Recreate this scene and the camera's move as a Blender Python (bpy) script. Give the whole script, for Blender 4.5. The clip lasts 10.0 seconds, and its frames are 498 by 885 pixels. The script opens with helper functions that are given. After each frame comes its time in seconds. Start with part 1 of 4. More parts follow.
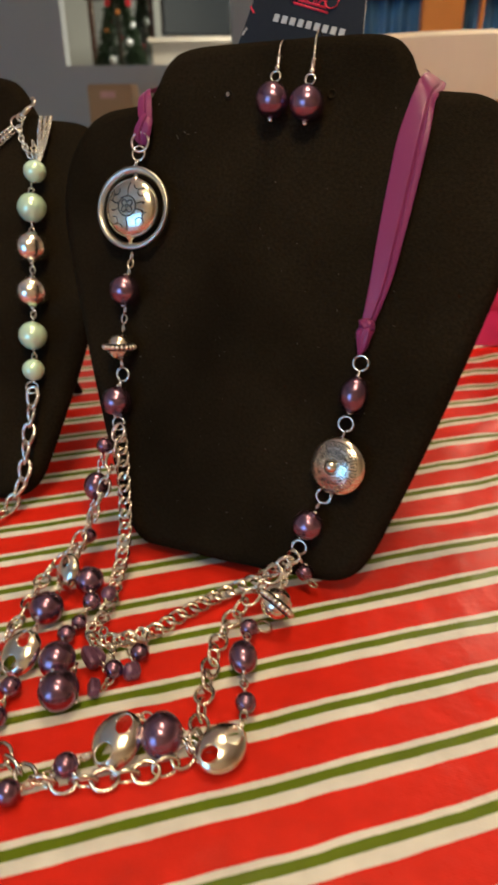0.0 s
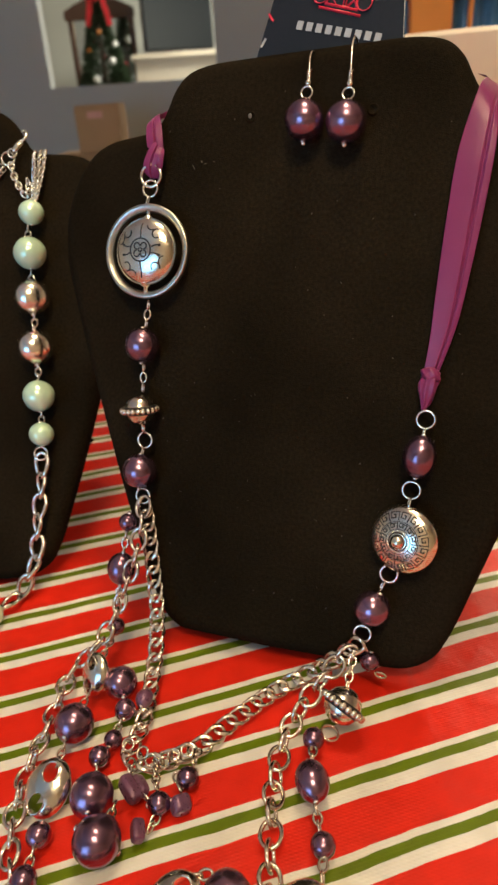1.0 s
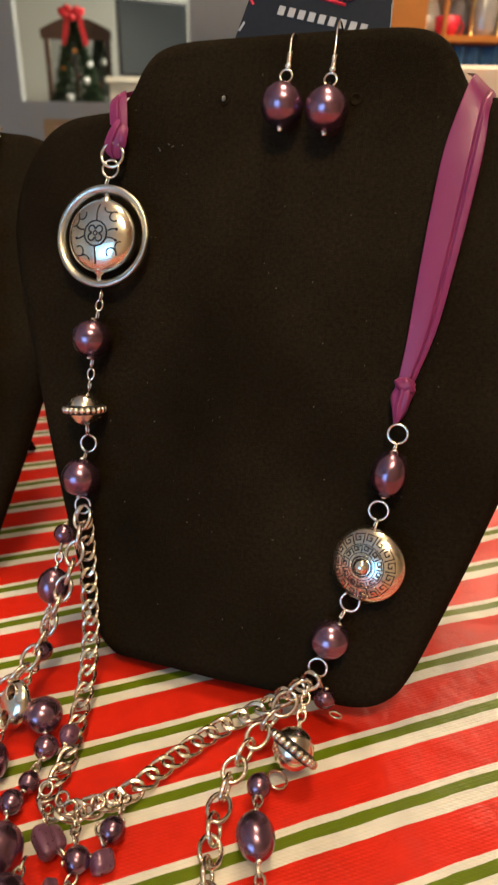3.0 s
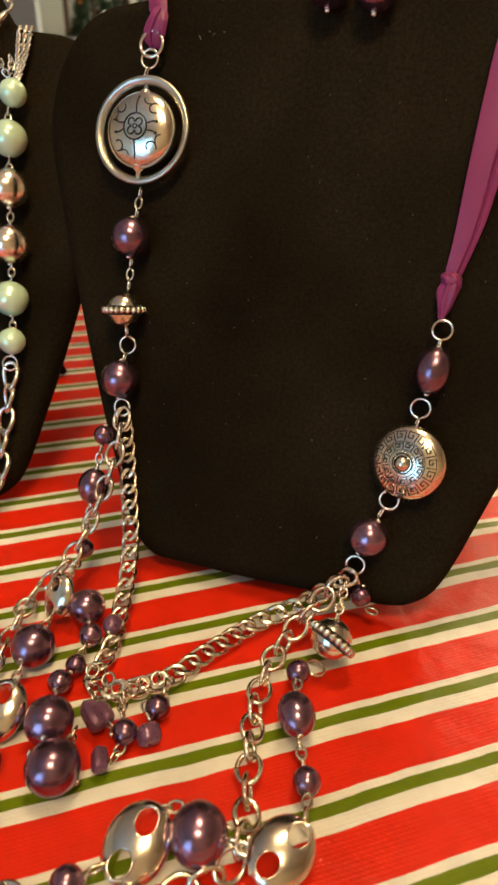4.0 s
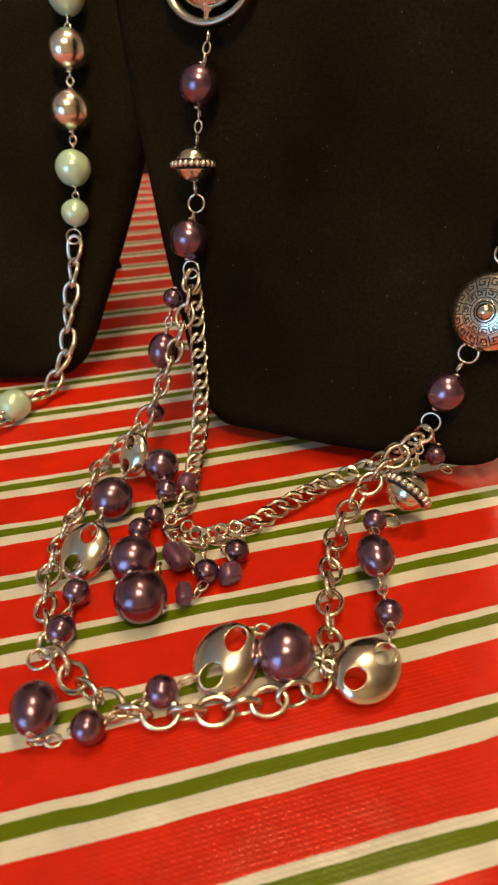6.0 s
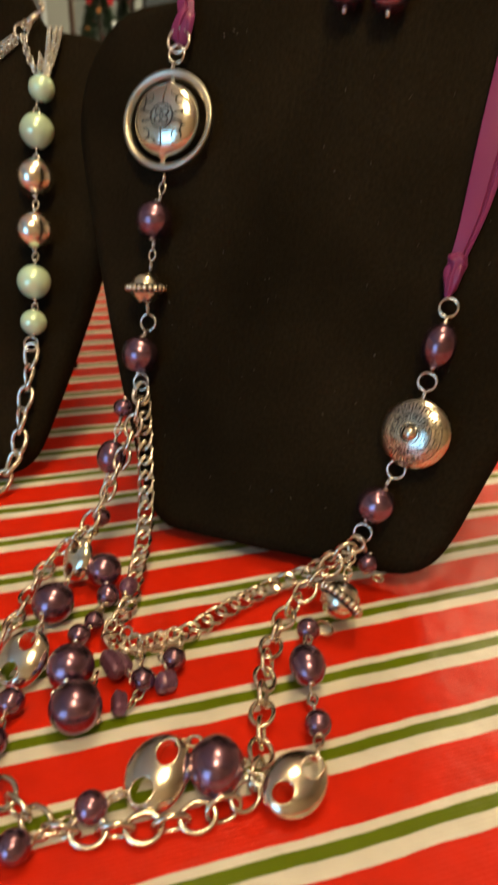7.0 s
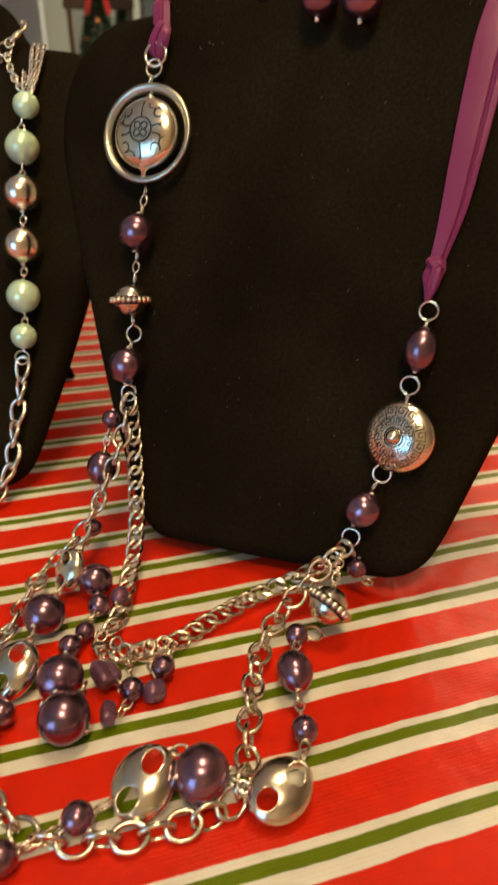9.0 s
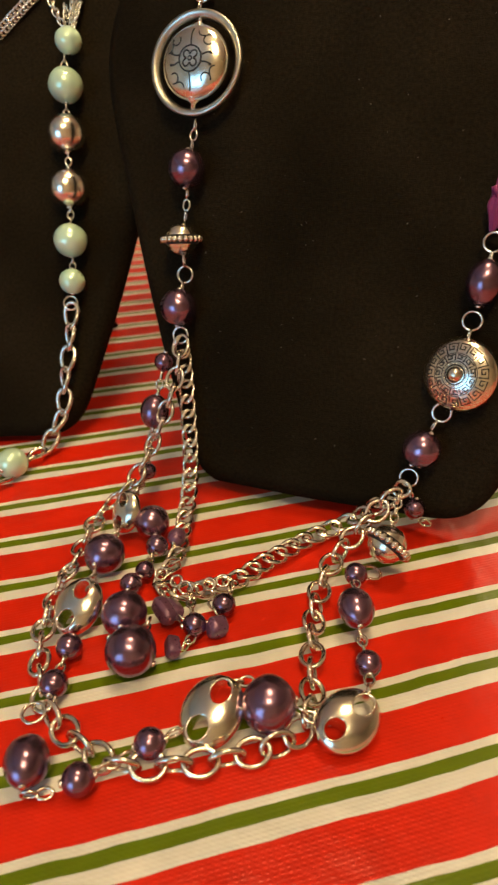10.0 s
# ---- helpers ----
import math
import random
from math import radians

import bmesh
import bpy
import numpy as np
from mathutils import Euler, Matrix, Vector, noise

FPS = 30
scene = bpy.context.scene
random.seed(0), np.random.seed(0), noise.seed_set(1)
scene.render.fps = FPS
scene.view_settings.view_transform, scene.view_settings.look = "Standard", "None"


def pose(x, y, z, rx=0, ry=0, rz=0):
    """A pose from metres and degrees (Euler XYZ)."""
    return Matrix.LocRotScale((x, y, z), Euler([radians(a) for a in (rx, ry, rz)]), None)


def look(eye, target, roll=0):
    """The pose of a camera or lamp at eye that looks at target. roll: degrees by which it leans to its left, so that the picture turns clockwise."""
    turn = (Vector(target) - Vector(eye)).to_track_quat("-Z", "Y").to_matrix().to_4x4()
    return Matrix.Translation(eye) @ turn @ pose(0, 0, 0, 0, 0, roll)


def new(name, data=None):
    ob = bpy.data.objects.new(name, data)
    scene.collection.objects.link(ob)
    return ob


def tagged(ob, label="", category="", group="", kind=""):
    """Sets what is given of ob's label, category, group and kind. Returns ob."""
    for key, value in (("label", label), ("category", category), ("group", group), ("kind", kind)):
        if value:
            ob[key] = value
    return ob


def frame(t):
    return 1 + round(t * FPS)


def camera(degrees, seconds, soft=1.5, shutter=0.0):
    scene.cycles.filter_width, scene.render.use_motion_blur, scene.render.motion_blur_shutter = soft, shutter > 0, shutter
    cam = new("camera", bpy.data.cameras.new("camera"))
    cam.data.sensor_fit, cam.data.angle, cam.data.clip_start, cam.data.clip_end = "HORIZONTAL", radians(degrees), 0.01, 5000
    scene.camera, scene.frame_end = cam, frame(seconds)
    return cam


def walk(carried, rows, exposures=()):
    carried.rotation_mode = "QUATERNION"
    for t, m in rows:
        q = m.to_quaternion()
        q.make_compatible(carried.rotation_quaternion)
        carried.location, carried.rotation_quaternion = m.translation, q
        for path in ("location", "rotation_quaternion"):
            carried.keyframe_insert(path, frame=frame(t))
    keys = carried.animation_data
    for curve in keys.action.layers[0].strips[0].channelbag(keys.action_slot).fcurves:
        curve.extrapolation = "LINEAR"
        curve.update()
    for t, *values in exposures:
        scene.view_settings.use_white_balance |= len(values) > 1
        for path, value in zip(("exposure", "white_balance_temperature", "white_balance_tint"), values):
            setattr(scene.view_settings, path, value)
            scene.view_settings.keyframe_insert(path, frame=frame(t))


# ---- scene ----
cam = camera(40.6, 10.0, soft=2.3, shutter=0.4)
PATH = [
    (0, (0.008, -0.005, 0.249), (-0.028, 1.769, -0.675), -0.7),
    (0.5, (-0.012, 0.028, 0.252), (-0.025, 1.816, -0.644), -1.5),
    (1, (-0.012, 0.053, 0.254), (-0.056, 1.837, -0.648), -4.1),
    (1.5, (0.003, 0.057, 0.265), (0.029, 1.894, -0.526), -1.8),
    (2, (-0.012, 0.07, 0.26), (0.127, 1.905, -0.523), 1.3),
    (2.2, (-0.014, 0.073, 0.251), (0.158, 1.904, -0.534), 2.2),
    (3.3, (-0.013, 0.075, 0.229), (0.063, 1.872, -0.645), 0.5),
    (3.5, (-0.015, 0.074, 0.224), (0.062, 1.852, -0.688), 0.6),
    (4, (-0.023, 0.065, 0.213), (0.019, 1.822, -0.741), 0.6),
    (4.5, (-0.026, 0.058, 0.201), (0.009, 1.79, -0.8), 0.5),
    (5, (-0.027, 0.055, 0.19), (-0.06, 1.74, -0.887), -1.4),
    (5.5, (-0.035, 0.051, 0.183), (-0.102, 1.722, -0.915), -1.4),
    (5.7, (-0.038, 0.05, 0.182), (-0.112, 1.711, -0.93), -1.6),
    (6.8, (-0.034, 0.046, 0.192), (-0.021, 1.781, -0.804), 0.7),
    (7, (-0.032, 0.042, 0.199), (0.027, 1.831, -0.694), 1.9),
    (7.5, (-0.031, 0.035, 0.21), (0.049, 1.883, -0.55), 3.0),
    (8, (-0.027, 0.036, 0.211), (0.064, 1.885, -0.547), 2.6),
    (8.5, (-0.02, 0.039, 0.21), (0.084, 1.88, -0.563), 1.8),
    (9, (-0.021, 0.041, 0.202), (0.006, 1.834, -0.684), -0.1),
    (9.5, (-0.026, 0.043, 0.193), (-0.048, 1.787, -0.786), -1.3),
    (10, (-0.032, 0.04, 0.194), (-0.099, 1.774, -0.8), -2.0),
]
cam.data.dof.use_dof = True
cam.data.dof.focus_distance = 0.272
cam.data.dof.aperture_fstop = cam.data.lens / 2.1
EXPOSURES = [(0, -0.05, 6250, 5), (1, 0.12, 6400, 4), (2, 0.34, 6400, 3), (3.3, 0.18, 6800, 5), (4, 0.16, 7400, 2), (5, -0.06, 7400, 2), (7, -0.04, 7400, 2), (10, -0.02, 7400, 2)]
walk(cam, [(t, look(eye, target, roll)) for t, eye, target, roll in PATH], EXPOSURES)

LAMP, SECOND, WINDOW = 7.7, 0.6, 16.0
STRIPE_TURN, STRIPE_START, STRIPE_PERIOD = 15.8, 0.1305, 0.0314

# ---- world, light ----
world = bpy.data.worlds.new("world")
scene.world = world
world.use_nodes = True
world.node_tree.nodes["Background"].inputs[0].default_value = (0.35, 0.45, 0.7, 1)
world.node_tree.nodes["Background"].inputs[1].default_value = 0.05


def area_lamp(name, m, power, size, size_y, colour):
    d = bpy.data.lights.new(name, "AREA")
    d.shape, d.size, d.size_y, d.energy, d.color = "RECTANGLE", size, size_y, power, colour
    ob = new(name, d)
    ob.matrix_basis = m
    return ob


area_lamp("ceiling_lamp_light", look((0.02, -0.60, 1.52), (0.0, 0.3, 0.0)), LAMP, 0.38, 0.38, (1.0, 0.74, 0.43))
area_lamp("second_lamp_light", look((0.12, 0.42, 1.52), (0.0, 0.4, 0.0)), SECOND, 0.26, 0.26, (1.0, 0.75, 0.45))
area_lamp("window_light", look((-1.50, -1.67, 0.45), (-1.50, 0.0, 0.45)), WINDOW, 1.38, 1.02, (0.24, 0.57, 1.0))
# added fill, kept out of sight, that brightens the room past the opening
area_lamp("next_room_fill", look((0.5, 4.7, 1.55), (0.2, 4.8, 0.0)), 72, 0.5, 0.5, (1.0, 0.93, 0.80))
# unseen fill, added high up to brighten the cabinet, chair and far wall
area_lamp("far_room_fill", look((1.2, 2.15, 1.6), (1.1, 2.45, 0.0)), 30, 0.5, 0.5, (1.0, 0.80, 0.58))


# ---- materials ----
def material(name, colour, rough=0.5, metal=0.0, grain=0.0, grain_scale=400.0, stain=0.15, stain_scale=25.0, coat=0.0, sheen=0.0, emit=None, emit_power=0.0, spread=0.0):
    """A surface with stains at a large scale, grain at a small one and fine relief."""
    m = bpy.data.materials.new(name)
    m.use_nodes = True
    nt = m.node_tree
    b = nt.nodes["Principled BSDF"]
    b.inputs["Roughness"].default_value = rough
    b.inputs["Metallic"].default_value = metal
    b.inputs["Coat Weight"].default_value = coat
    b.inputs["Coat Roughness"].default_value = 0.07
    b.inputs["Sheen Weight"].default_value = sheen
    if emit:
        b.inputs["Emission Color"].default_value = (*emit, 1)
        b.inputs["Emission Strength"].default_value = emit_power
    tc = nt.nodes.new("ShaderNodeTexCoord")
    n = nt.nodes.new("ShaderNodeTexNoise")
    n.inputs["Scale"].default_value, n.inputs["Detail"].default_value = stain_scale, 4
    nt.links.new(tc.outputs["Object"], n.inputs["Vector"])
    mix = nt.nodes.new("ShaderNodeMix")
    mix.data_type = "RGBA"
    lo = [c * (1 - stain) for c in colour]
    hi = [min(1, c * (1 + stain)) for c in colour]
    mix.inputs["A"].default_value, mix.inputs["B"].default_value = (*lo, 1), (*hi, 1)
    nt.links.new(n.outputs["Fac"], mix.inputs["Factor"])
    out = mix.outputs["Result"]
    if spread:
        info = nt.nodes.new("ShaderNodeObjectInfo")
        hsv = nt.nodes.new("ShaderNodeHueSaturation")
        mr = nt.nodes.new("ShaderNodeMapRange")
        mr.inputs["To Min"].default_value, mr.inputs["To Max"].default_value = 1 - spread, 1 + spread
        nt.links.new(info.outputs["Random"], mr.inputs["Value"])
        nt.links.new(mr.outputs["Result"], hsv.inputs["Value"])
        nt.links.new(out, hsv.inputs["Color"])
        out = hsv.outputs["Color"]
    nt.links.new(out, b.inputs["Base Color"])
    fine = nt.nodes.new("ShaderNodeTexNoise")
    fine.inputs["Scale"].default_value, fine.inputs["Detail"].default_value = grain_scale, 3
    nt.links.new(tc.outputs["Object"], fine.inputs["Vector"])
    rr = nt.nodes.new("ShaderNodeMapRange")
    rr.inputs["To Min"].default_value, rr.inputs["To Max"].default_value = max(0.02, rough * 0.8), min(1, rough * 1.25)
    nt.links.new(fine.outputs["Fac"], rr.inputs["Value"])
    nt.links.new(rr.outputs["Result"], b.inputs["Roughness"])
    if grain:
        bump = nt.nodes.new("ShaderNodeBump")
        bump.inputs["Strength"].default_value, bump.inputs["Distance"].default_value = grain, 0.0006
        nt.links.new(fine.outputs["Fac"], bump.inputs["Height"])
        nt.links.new(bump.outputs["Normal"], b.inputs["Normal"])
    return m


def tablecloth_material():
    """Printed vinyl: red ground, white and green stripes with a hand-cut edge, and a woven emboss."""
    m = material("striped_vinyl", (0.6, 0.03, 0.02), 0.30, grain=0.0)
    nt = m.node_tree
    b = nt.nodes["Principled BSDF"]
    b.inputs["Specular IOR Level"].default_value = 0.22
    N, L = nt.nodes.new, nt.links.new

    def maths(op, a, c=None):
        k = N("ShaderNodeMath")
        k.operation = op
        for i, v in enumerate((a, c)):
            if v is not None:
                if isinstance(v, float):
                    k.inputs[i].default_value = v
                else:
                    L(v, k.inputs[i])
        return k.outputs[0]

    tc = N("ShaderNodeTexCoord")
    sep = N("ShaderNodeSeparateXYZ")
    L(tc.outputs["Object"], sep.inputs[0])
    sx, sy = sep.outputs["X"], sep.outputs["Y"]
    across = maths("SUBTRACT", maths("MULTIPLY", sy, math.cos(radians(STRIPE_TURN))), maths("MULTIPLY", sx, math.sin(radians(STRIPE_TURN))))
    wob = N("ShaderNodeTexNoise")
    wob.inputs["Scale"].default_value, wob.inputs["Detail"].default_value = 38.0, 3
    L(tc.outputs["Object"], wob.inputs["Vector"])
    wide = N("ShaderNodeTexNoise")
    wide.inputs["Scale"].default_value, wide.inputs["Detail"].default_value = 9.0, 1
    L(tc.outputs["Object"], wide.inputs["Vector"])
    w = maths("ADD", maths("MULTIPLY", maths("SUBTRACT", wob.outputs["Fac"], 0.5), 0.0022), maths("MULTIPLY", maths("SUBTRACT", wide.outputs["Fac"], 0.5), 0.0045))
    s = maths("DIVIDE", maths("SUBTRACT", maths("ADD", across, w), STRIPE_START), STRIPE_PERIOD)
    ph = maths("FRACT", maths("ADD", s, 100.5))
    ramp = N("ShaderNodeValToRGB")
    ramp.color_ramp.interpolation = "CONSTANT"
    red, white, green = (0.62, 0.020, 0.009, 1), (0.70, 0.69, 0.655, 1), (0.115, 0.165, 0.006, 1)
    e = ramp.color_ramp.elements
    e[0].position, e[0].color = 0.0, red
    e[1].position, e[1].color = 0.25, white
    for p, c in ((0.428, green), (0.572, white), (0.67, red)):
        k = e.new(p)
        k.color = c
    L(ph, ramp.inputs["Fac"])
    # worn ink: slightly paler and darker patches
    pat = N("ShaderNodeTexNoise")
    pat.inputs["Scale"].default_value, pat.inputs["Detail"].default_value = 60.0, 6
    L(tc.outputs["Object"], pat.inputs["Vector"])
    hsv = N("ShaderNodeHueSaturation")
    mr = N("ShaderNodeMapRange")
    mr.inputs["From Min"].default_value, mr.inputs["From Max"].default_value = 0.25, 0.75
    mr.inputs["To Min"].default_value, mr.inputs["To Max"].default_value = 0.88, 1.10
    L(pat.outputs["Fac"], mr.inputs["Value"])
    L(mr.outputs["Result"], hsv.inputs["Value"])
    L(ramp.outputs["Color"], hsv.inputs["Color"])
    L(hsv.outputs["Color"], b.inputs["Base Color"])
    # woven emboss, about a millimetre, and soft waves
    k = 2 * math.pi / 0.0015
    along = maths("ADD", maths("MULTIPLY", sx, 0.966), maths("MULTIPLY", sy, 0.259))
    ribs = maths("SINE", maths("MULTIPLY", across, k))
    weave = maths("ADD", ribs, maths("MULTIPLY", ribs, maths("SINE", maths("MULTIPLY", along, k * 0.7))))
    b1 = N("ShaderNodeBump")
    b1.inputs["Strength"].default_value, b1.inputs["Distance"].default_value = 0.22, 0.00007
    L(weave, b1.inputs["Height"])
    soft = N("ShaderNodeTexNoise")
    soft.inputs["Scale"].default_value, soft.inputs["Detail"].default_value = 45.0, 4
    L(tc.outputs["Object"], soft.inputs["Vector"])
    b2 = N("ShaderNodeBump")
    b2.inputs["Strength"].default_value, b2.inputs["Distance"].default_value = 0.55, 0.0022
    L(soft.outputs["Fac"], b2.inputs["Height"])
    L(b1.outputs["Normal"], b2.inputs["Normal"])
    L(b2.outputs["Normal"], b.inputs["Normal"])
    return m


def velvet_material():
    m = material("black_velvet", (0.0128, 0.0094, 0.0055), 0.95, grain=0.5, grain_scale=1500, stain=1.0, stain_scale=11)
    nt = m.node_tree
    b = nt.nodes["Principled BSDF"]
    # brushed nap: random patches, the light they catch or lose put into the colour
    mix = b.inputs["Base Color"].links[0].from_node
    nap_light = nt.nodes.new("ShaderNodeMapRange")
    nap_light.inputs["From Min"].default_value, nap_light.inputs["From Max"].default_value = 0.25, 0.75
    nap_light.inputs["To Min"].default_value, nap_light.inputs["To Max"].default_value = 0.26, 0.86
    nt.links.new(mix.inputs["Factor"].links[0].from_socket, nap_light.inputs["Value"])
    nt.links.new(nap_light.outputs["Result"], mix.inputs["Factor"])
    # short pile: lit tufts and shaded gaps between them, put into the colour
    tc = nt.nodes.new("ShaderNodeTexCoord")
    pile = nt.nodes.new("ShaderNodeTexNoise")
    pile.inputs["Scale"].default_value, pile.inputs["Detail"].default_value = 620.0, 4
    nt.links.new(tc.outputs["Object"], pile.inputs["Vector"])
    lift = nt.nodes.new("ShaderNodeMapRange")
    lift.inputs["From Min"].default_value, lift.inputs["From Max"].default_value = 0.3, 0.7
    lift.inputs["To Min"].default_value, lift.inputs["To Max"].default_value = 0.66, 1.34
    nt.links.new(pile.outputs["Fac"], lift.inputs["Value"])
    hsv = nt.nodes.new("ShaderNodeHueSaturation")
    nt.links.new(lift.outputs["Result"], hsv.inputs["Value"])
    nt.links.new(b.inputs["Base Color"].links[0].from_socket, hsv.inputs["Color"])
    nt.links.new(hsv.outputs["Color"], b.inputs["Base Color"])
    b.inputs["Sheen Weight"].default_value, b.inputs["Sheen Roughness"].default_value = 0.0, 0.45
    b.inputs["Sheen Tint"].default_value = (0.9, 0.8, 0.7, 1)
    b.inputs["Specular IOR Level"].default_value = 0.02
    return m


def engraved_silver():
    return material("engraved_silver", (0.80, 0.75, 0.65), 0.20, 1.0, grain=0.08, grain_scale=700, stain=0.2, stain_scale=250)


SILVER = material("bright_silver", (0.78, 0.735, 0.635), 0.19, 1.0, grain=0.04, grain_scale=500, stain=0.08, stain_scale=200)
ANTIQUE = engraved_silver()
BRUSHED = material("brushed_silver", (0.60, 0.57, 0.49), 0.30, 1.0, grain=0.2, grain_scale=1200, stain=0.12, stain_scale=120)
BALL_SILVER = material("mirror_silver", (0.94, 0.89, 0.81), 0.21, 1.0, stain=0.04, stain_scale=100)
DARK = material("blackened_engraving", (0.035, 0.034, 0.035), 0.5, 0.6)
PURPLE = material("purple_pearl", (0.282, 0.162, 0.246), 0.235, 0.95, grain=0.05, grain_scale=260, stain=0.16, stain_scale=120, coat=0.03, spread=0.14)
DULL_PURPLE = material("purple_resin", (0.17, 0.075, 0.14), 0.28, 0.35, grain=0.1, grain_scale=600, stain=0.3, stain_scale=180, coat=0.3)
MINT = material("mint_pearl", (0.66, 0.91, 0.69), 0.25, 0.28, grain_scale=20, stain=0.02, stain_scale=60, coat=0.35, spread=0.08)
SATIN = material("plum_satin", (0.215, 0.027, 0.112), 0.34, 0.0, grain=0.1, grain_scale=2500, stain=0.1, stain_scale=60)
SATIN.node_tree.nodes["Principled BSDF"].inputs["Specular IOR Level"].default_value = 0.36
SATIN.node_tree.nodes["Principled BSDF"].inputs["Sheen Weight"].default_value = 0.08
SATIN.node_tree.nodes["Principled BSDF"].inputs["Sheen Tint"].default_value = (0.9, 0.6, 0.8, 1)
VELVET = velvet_material()
CLOTH = tablecloth_material()
CARD = material("charcoal_card", (0.0065, 0.0115, 0.023), 0.62, grain=0.05)
CARD.node_tree.nodes["Principled BSDF"].inputs["Specular IOR Level"].default_value = 0.2
LINT = material("grey_fluff", (0.16, 0.155, 0.145), 0.9, stain=0.3, stain_scale=900)
CARD_EDGE = material("white_card_edge", (0.7, 0.7, 0.7), 0.6)
RED_INK = material("red_ink", (0.75, 0.03, 0.07), 0.4)
GREY_INK = material("grey_ink", (0.42, 0.44, 0.48), 0.4)
WALL = material("grey_wall_paint", (0.43, 0.45, 0.45), 0.8, grain=0.2, grain_scale=120, stain=0.05, stain_scale=2)
CREAM_WALL = material("cream_wall_paint", (0.52, 0.53, 0.49), 0.8, grain=0.2, grain_scale=120, stain=0.06, stain_scale=2)
TAUPE_WALL = material("warm_cream_wall_paint", (0.70, 0.63, 0.52), 0.8, grain=0.2, grain_scale=120, stain=0.06, stain_scale=2)
WHITE_TRIM = material("white_trim", (0.74, 0.72, 0.68), 0.5, stain=0.05)
FLOOR = material("brown_floor", (0.18, 0.11, 0.065), 0.5, grain=0.3, grain_scale=60, stain=0.3, stain_scale=6)
OAK = material("orange_oak", (0.56, 0.20, 0.04), 0.4, grain=0.3, grain_scale=70, stain=0.25, stain_scale=9, coat=0.3)
DARK_WOOD = material("dark_wood", (0.06, 0.028, 0.018), 0.4, grain=0.2, grain_scale=80, stain=0.3, stain_scale=12)
CHAIR_PAINT = material("cream_paint", (0.72, 0.63, 0.50), 0.45, grain=0.2, grain_scale=150, stain=0.06, stain_scale=12)
BOARD = material("cardboard", (0.40, 0.25, 0.13), 0.85, grain=0.3, grain_scale=150, stain=0.12, stain_scale=10)
TAPE = material("pink_label", (0.62, 0.33, 0.28), 0.5)
SCREEN = material("television_glass", (0.012, 0.014, 0.016), 0.12, coat=0.5)
PINE = material("pine_needles", (0.030, 0.055, 0.022), 0.7, stain=0.5, stain_scale=40)
BOW = material("red_bow", (0.60, 0.02, 0.03), 0.45, stain=0.2)
GLASS = material("dresser_mirror", (0.85, 0.87, 0.85), 0.06, 1.0, stain=0.02)
CHINA = material("white_china", (0.72, 0.72, 0.70), 0.2, coat=0.5)
GREY_GLASS = material("grey_glassware", (0.34, 0.35, 0.36), 0.12, 0.15, stain=0.3, stain_scale=30, coat=0.8)
BRASS = material("polished_brass", (0.50, 0.33, 0.12), 0.35, 1.0, stain=0.1)
PALE_BACK = material("pale_back_panel", (0.44, 0.40, 0.36), 0.35, stain=0.2, stain_scale=6)
BLUE_BACK = material("blue_cloth", (0.07, 0.20, 0.40), 0.45, stain=0.3, stain_scale=8)
PINK_CLOTH = material("hot_pink_cloth", (0.80, 0.03, 0.24), 0.7, grain=0.5, grain_scale=300, stain=0.15, stain_scale=40, sheen=0.4)
SKY_PANE = material("evening_sky", (0.1, 0.15, 0.25), 0.5, emit=(0.30, 0.58, 1.0), emit_power=2.2)
LAMP_GLASS = material("lamp_glass", (0.9, 0.85, 0.75), 0.4, emit=(1.0, 0.74, 0.44), emit_power=38.0)
WOOD_TABLE = material("table_wood", (0.22, 0.12, 0.06), 0.5, grain=0.2, grain_scale=60)

# ---- building helpers ----
WORLD = {}


def thing(name, m, label, category, group="", kind=""):
    """A top-level Empty at a thing's base."""
    ob = new(name)
    ob.empty_display_size = 0.02
    ob.matrix_basis = m
    WORLD[ob] = m.copy()
    return tagged(ob, label, category, group, kind)


def mesh_of(bm, mat, smooth=True):
    me = bpy.data.meshes.new("mesh")
    bm.normal_update()
    for f in bm.faces:
        f.smooth = smooth and len(f.verts) <= 6
    bm.to_mesh(me)
    bm.free()
    me.materials.append(mat)
    return me


def put(name, me, parent, m=Matrix(), label=""):
    """Links a mesh at the world pose m, as a part of parent or as a thing."""
    ob = new(name, me)
    WORLD[ob] = m.copy()
    if parent:
        ob.parent = parent
        ob.matrix_basis = WORLD[parent].inverted() @ m
    else:
        ob.matrix_basis = m
    return tagged(ob, label)


def part(name, bm, mat, parent, label="", m=Matrix(), smooth=True):
    return put(name, mesh_of(bm, mat, smooth), parent, m, label)


def box(x0, x1, y0, y1, z0, z1, bevel=0.0):
    bm = bmesh.new()
    bmesh.ops.create_cube(bm, size=1)
    bmesh.ops.transform(bm, matrix=Matrix.Translation(((x0 + x1) / 2, (y0 + y1) / 2, (z0 + z1) / 2)) @ Matrix.Diagonal((x1 - x0, y1 - y0, z1 - z0, 1)), verts=bm.verts)
    if bevel:
        bmesh.ops.bevel(bm, geom=bm.edges[:], offset=bevel, segments=2, affect="EDGES")
    return bm


def ball(rx, ry=None, rz=None, seg=32, rings=20):
    bm = bmesh.new()
    bmesh.ops.create_uvsphere(bm, u_segments=seg, v_segments=rings, radius=1)
    bmesh.ops.transform(bm, matrix=Matrix.Diagonal((rx, ry or rx, rz or rx, 1)), verts=bm.verts)
    return bm


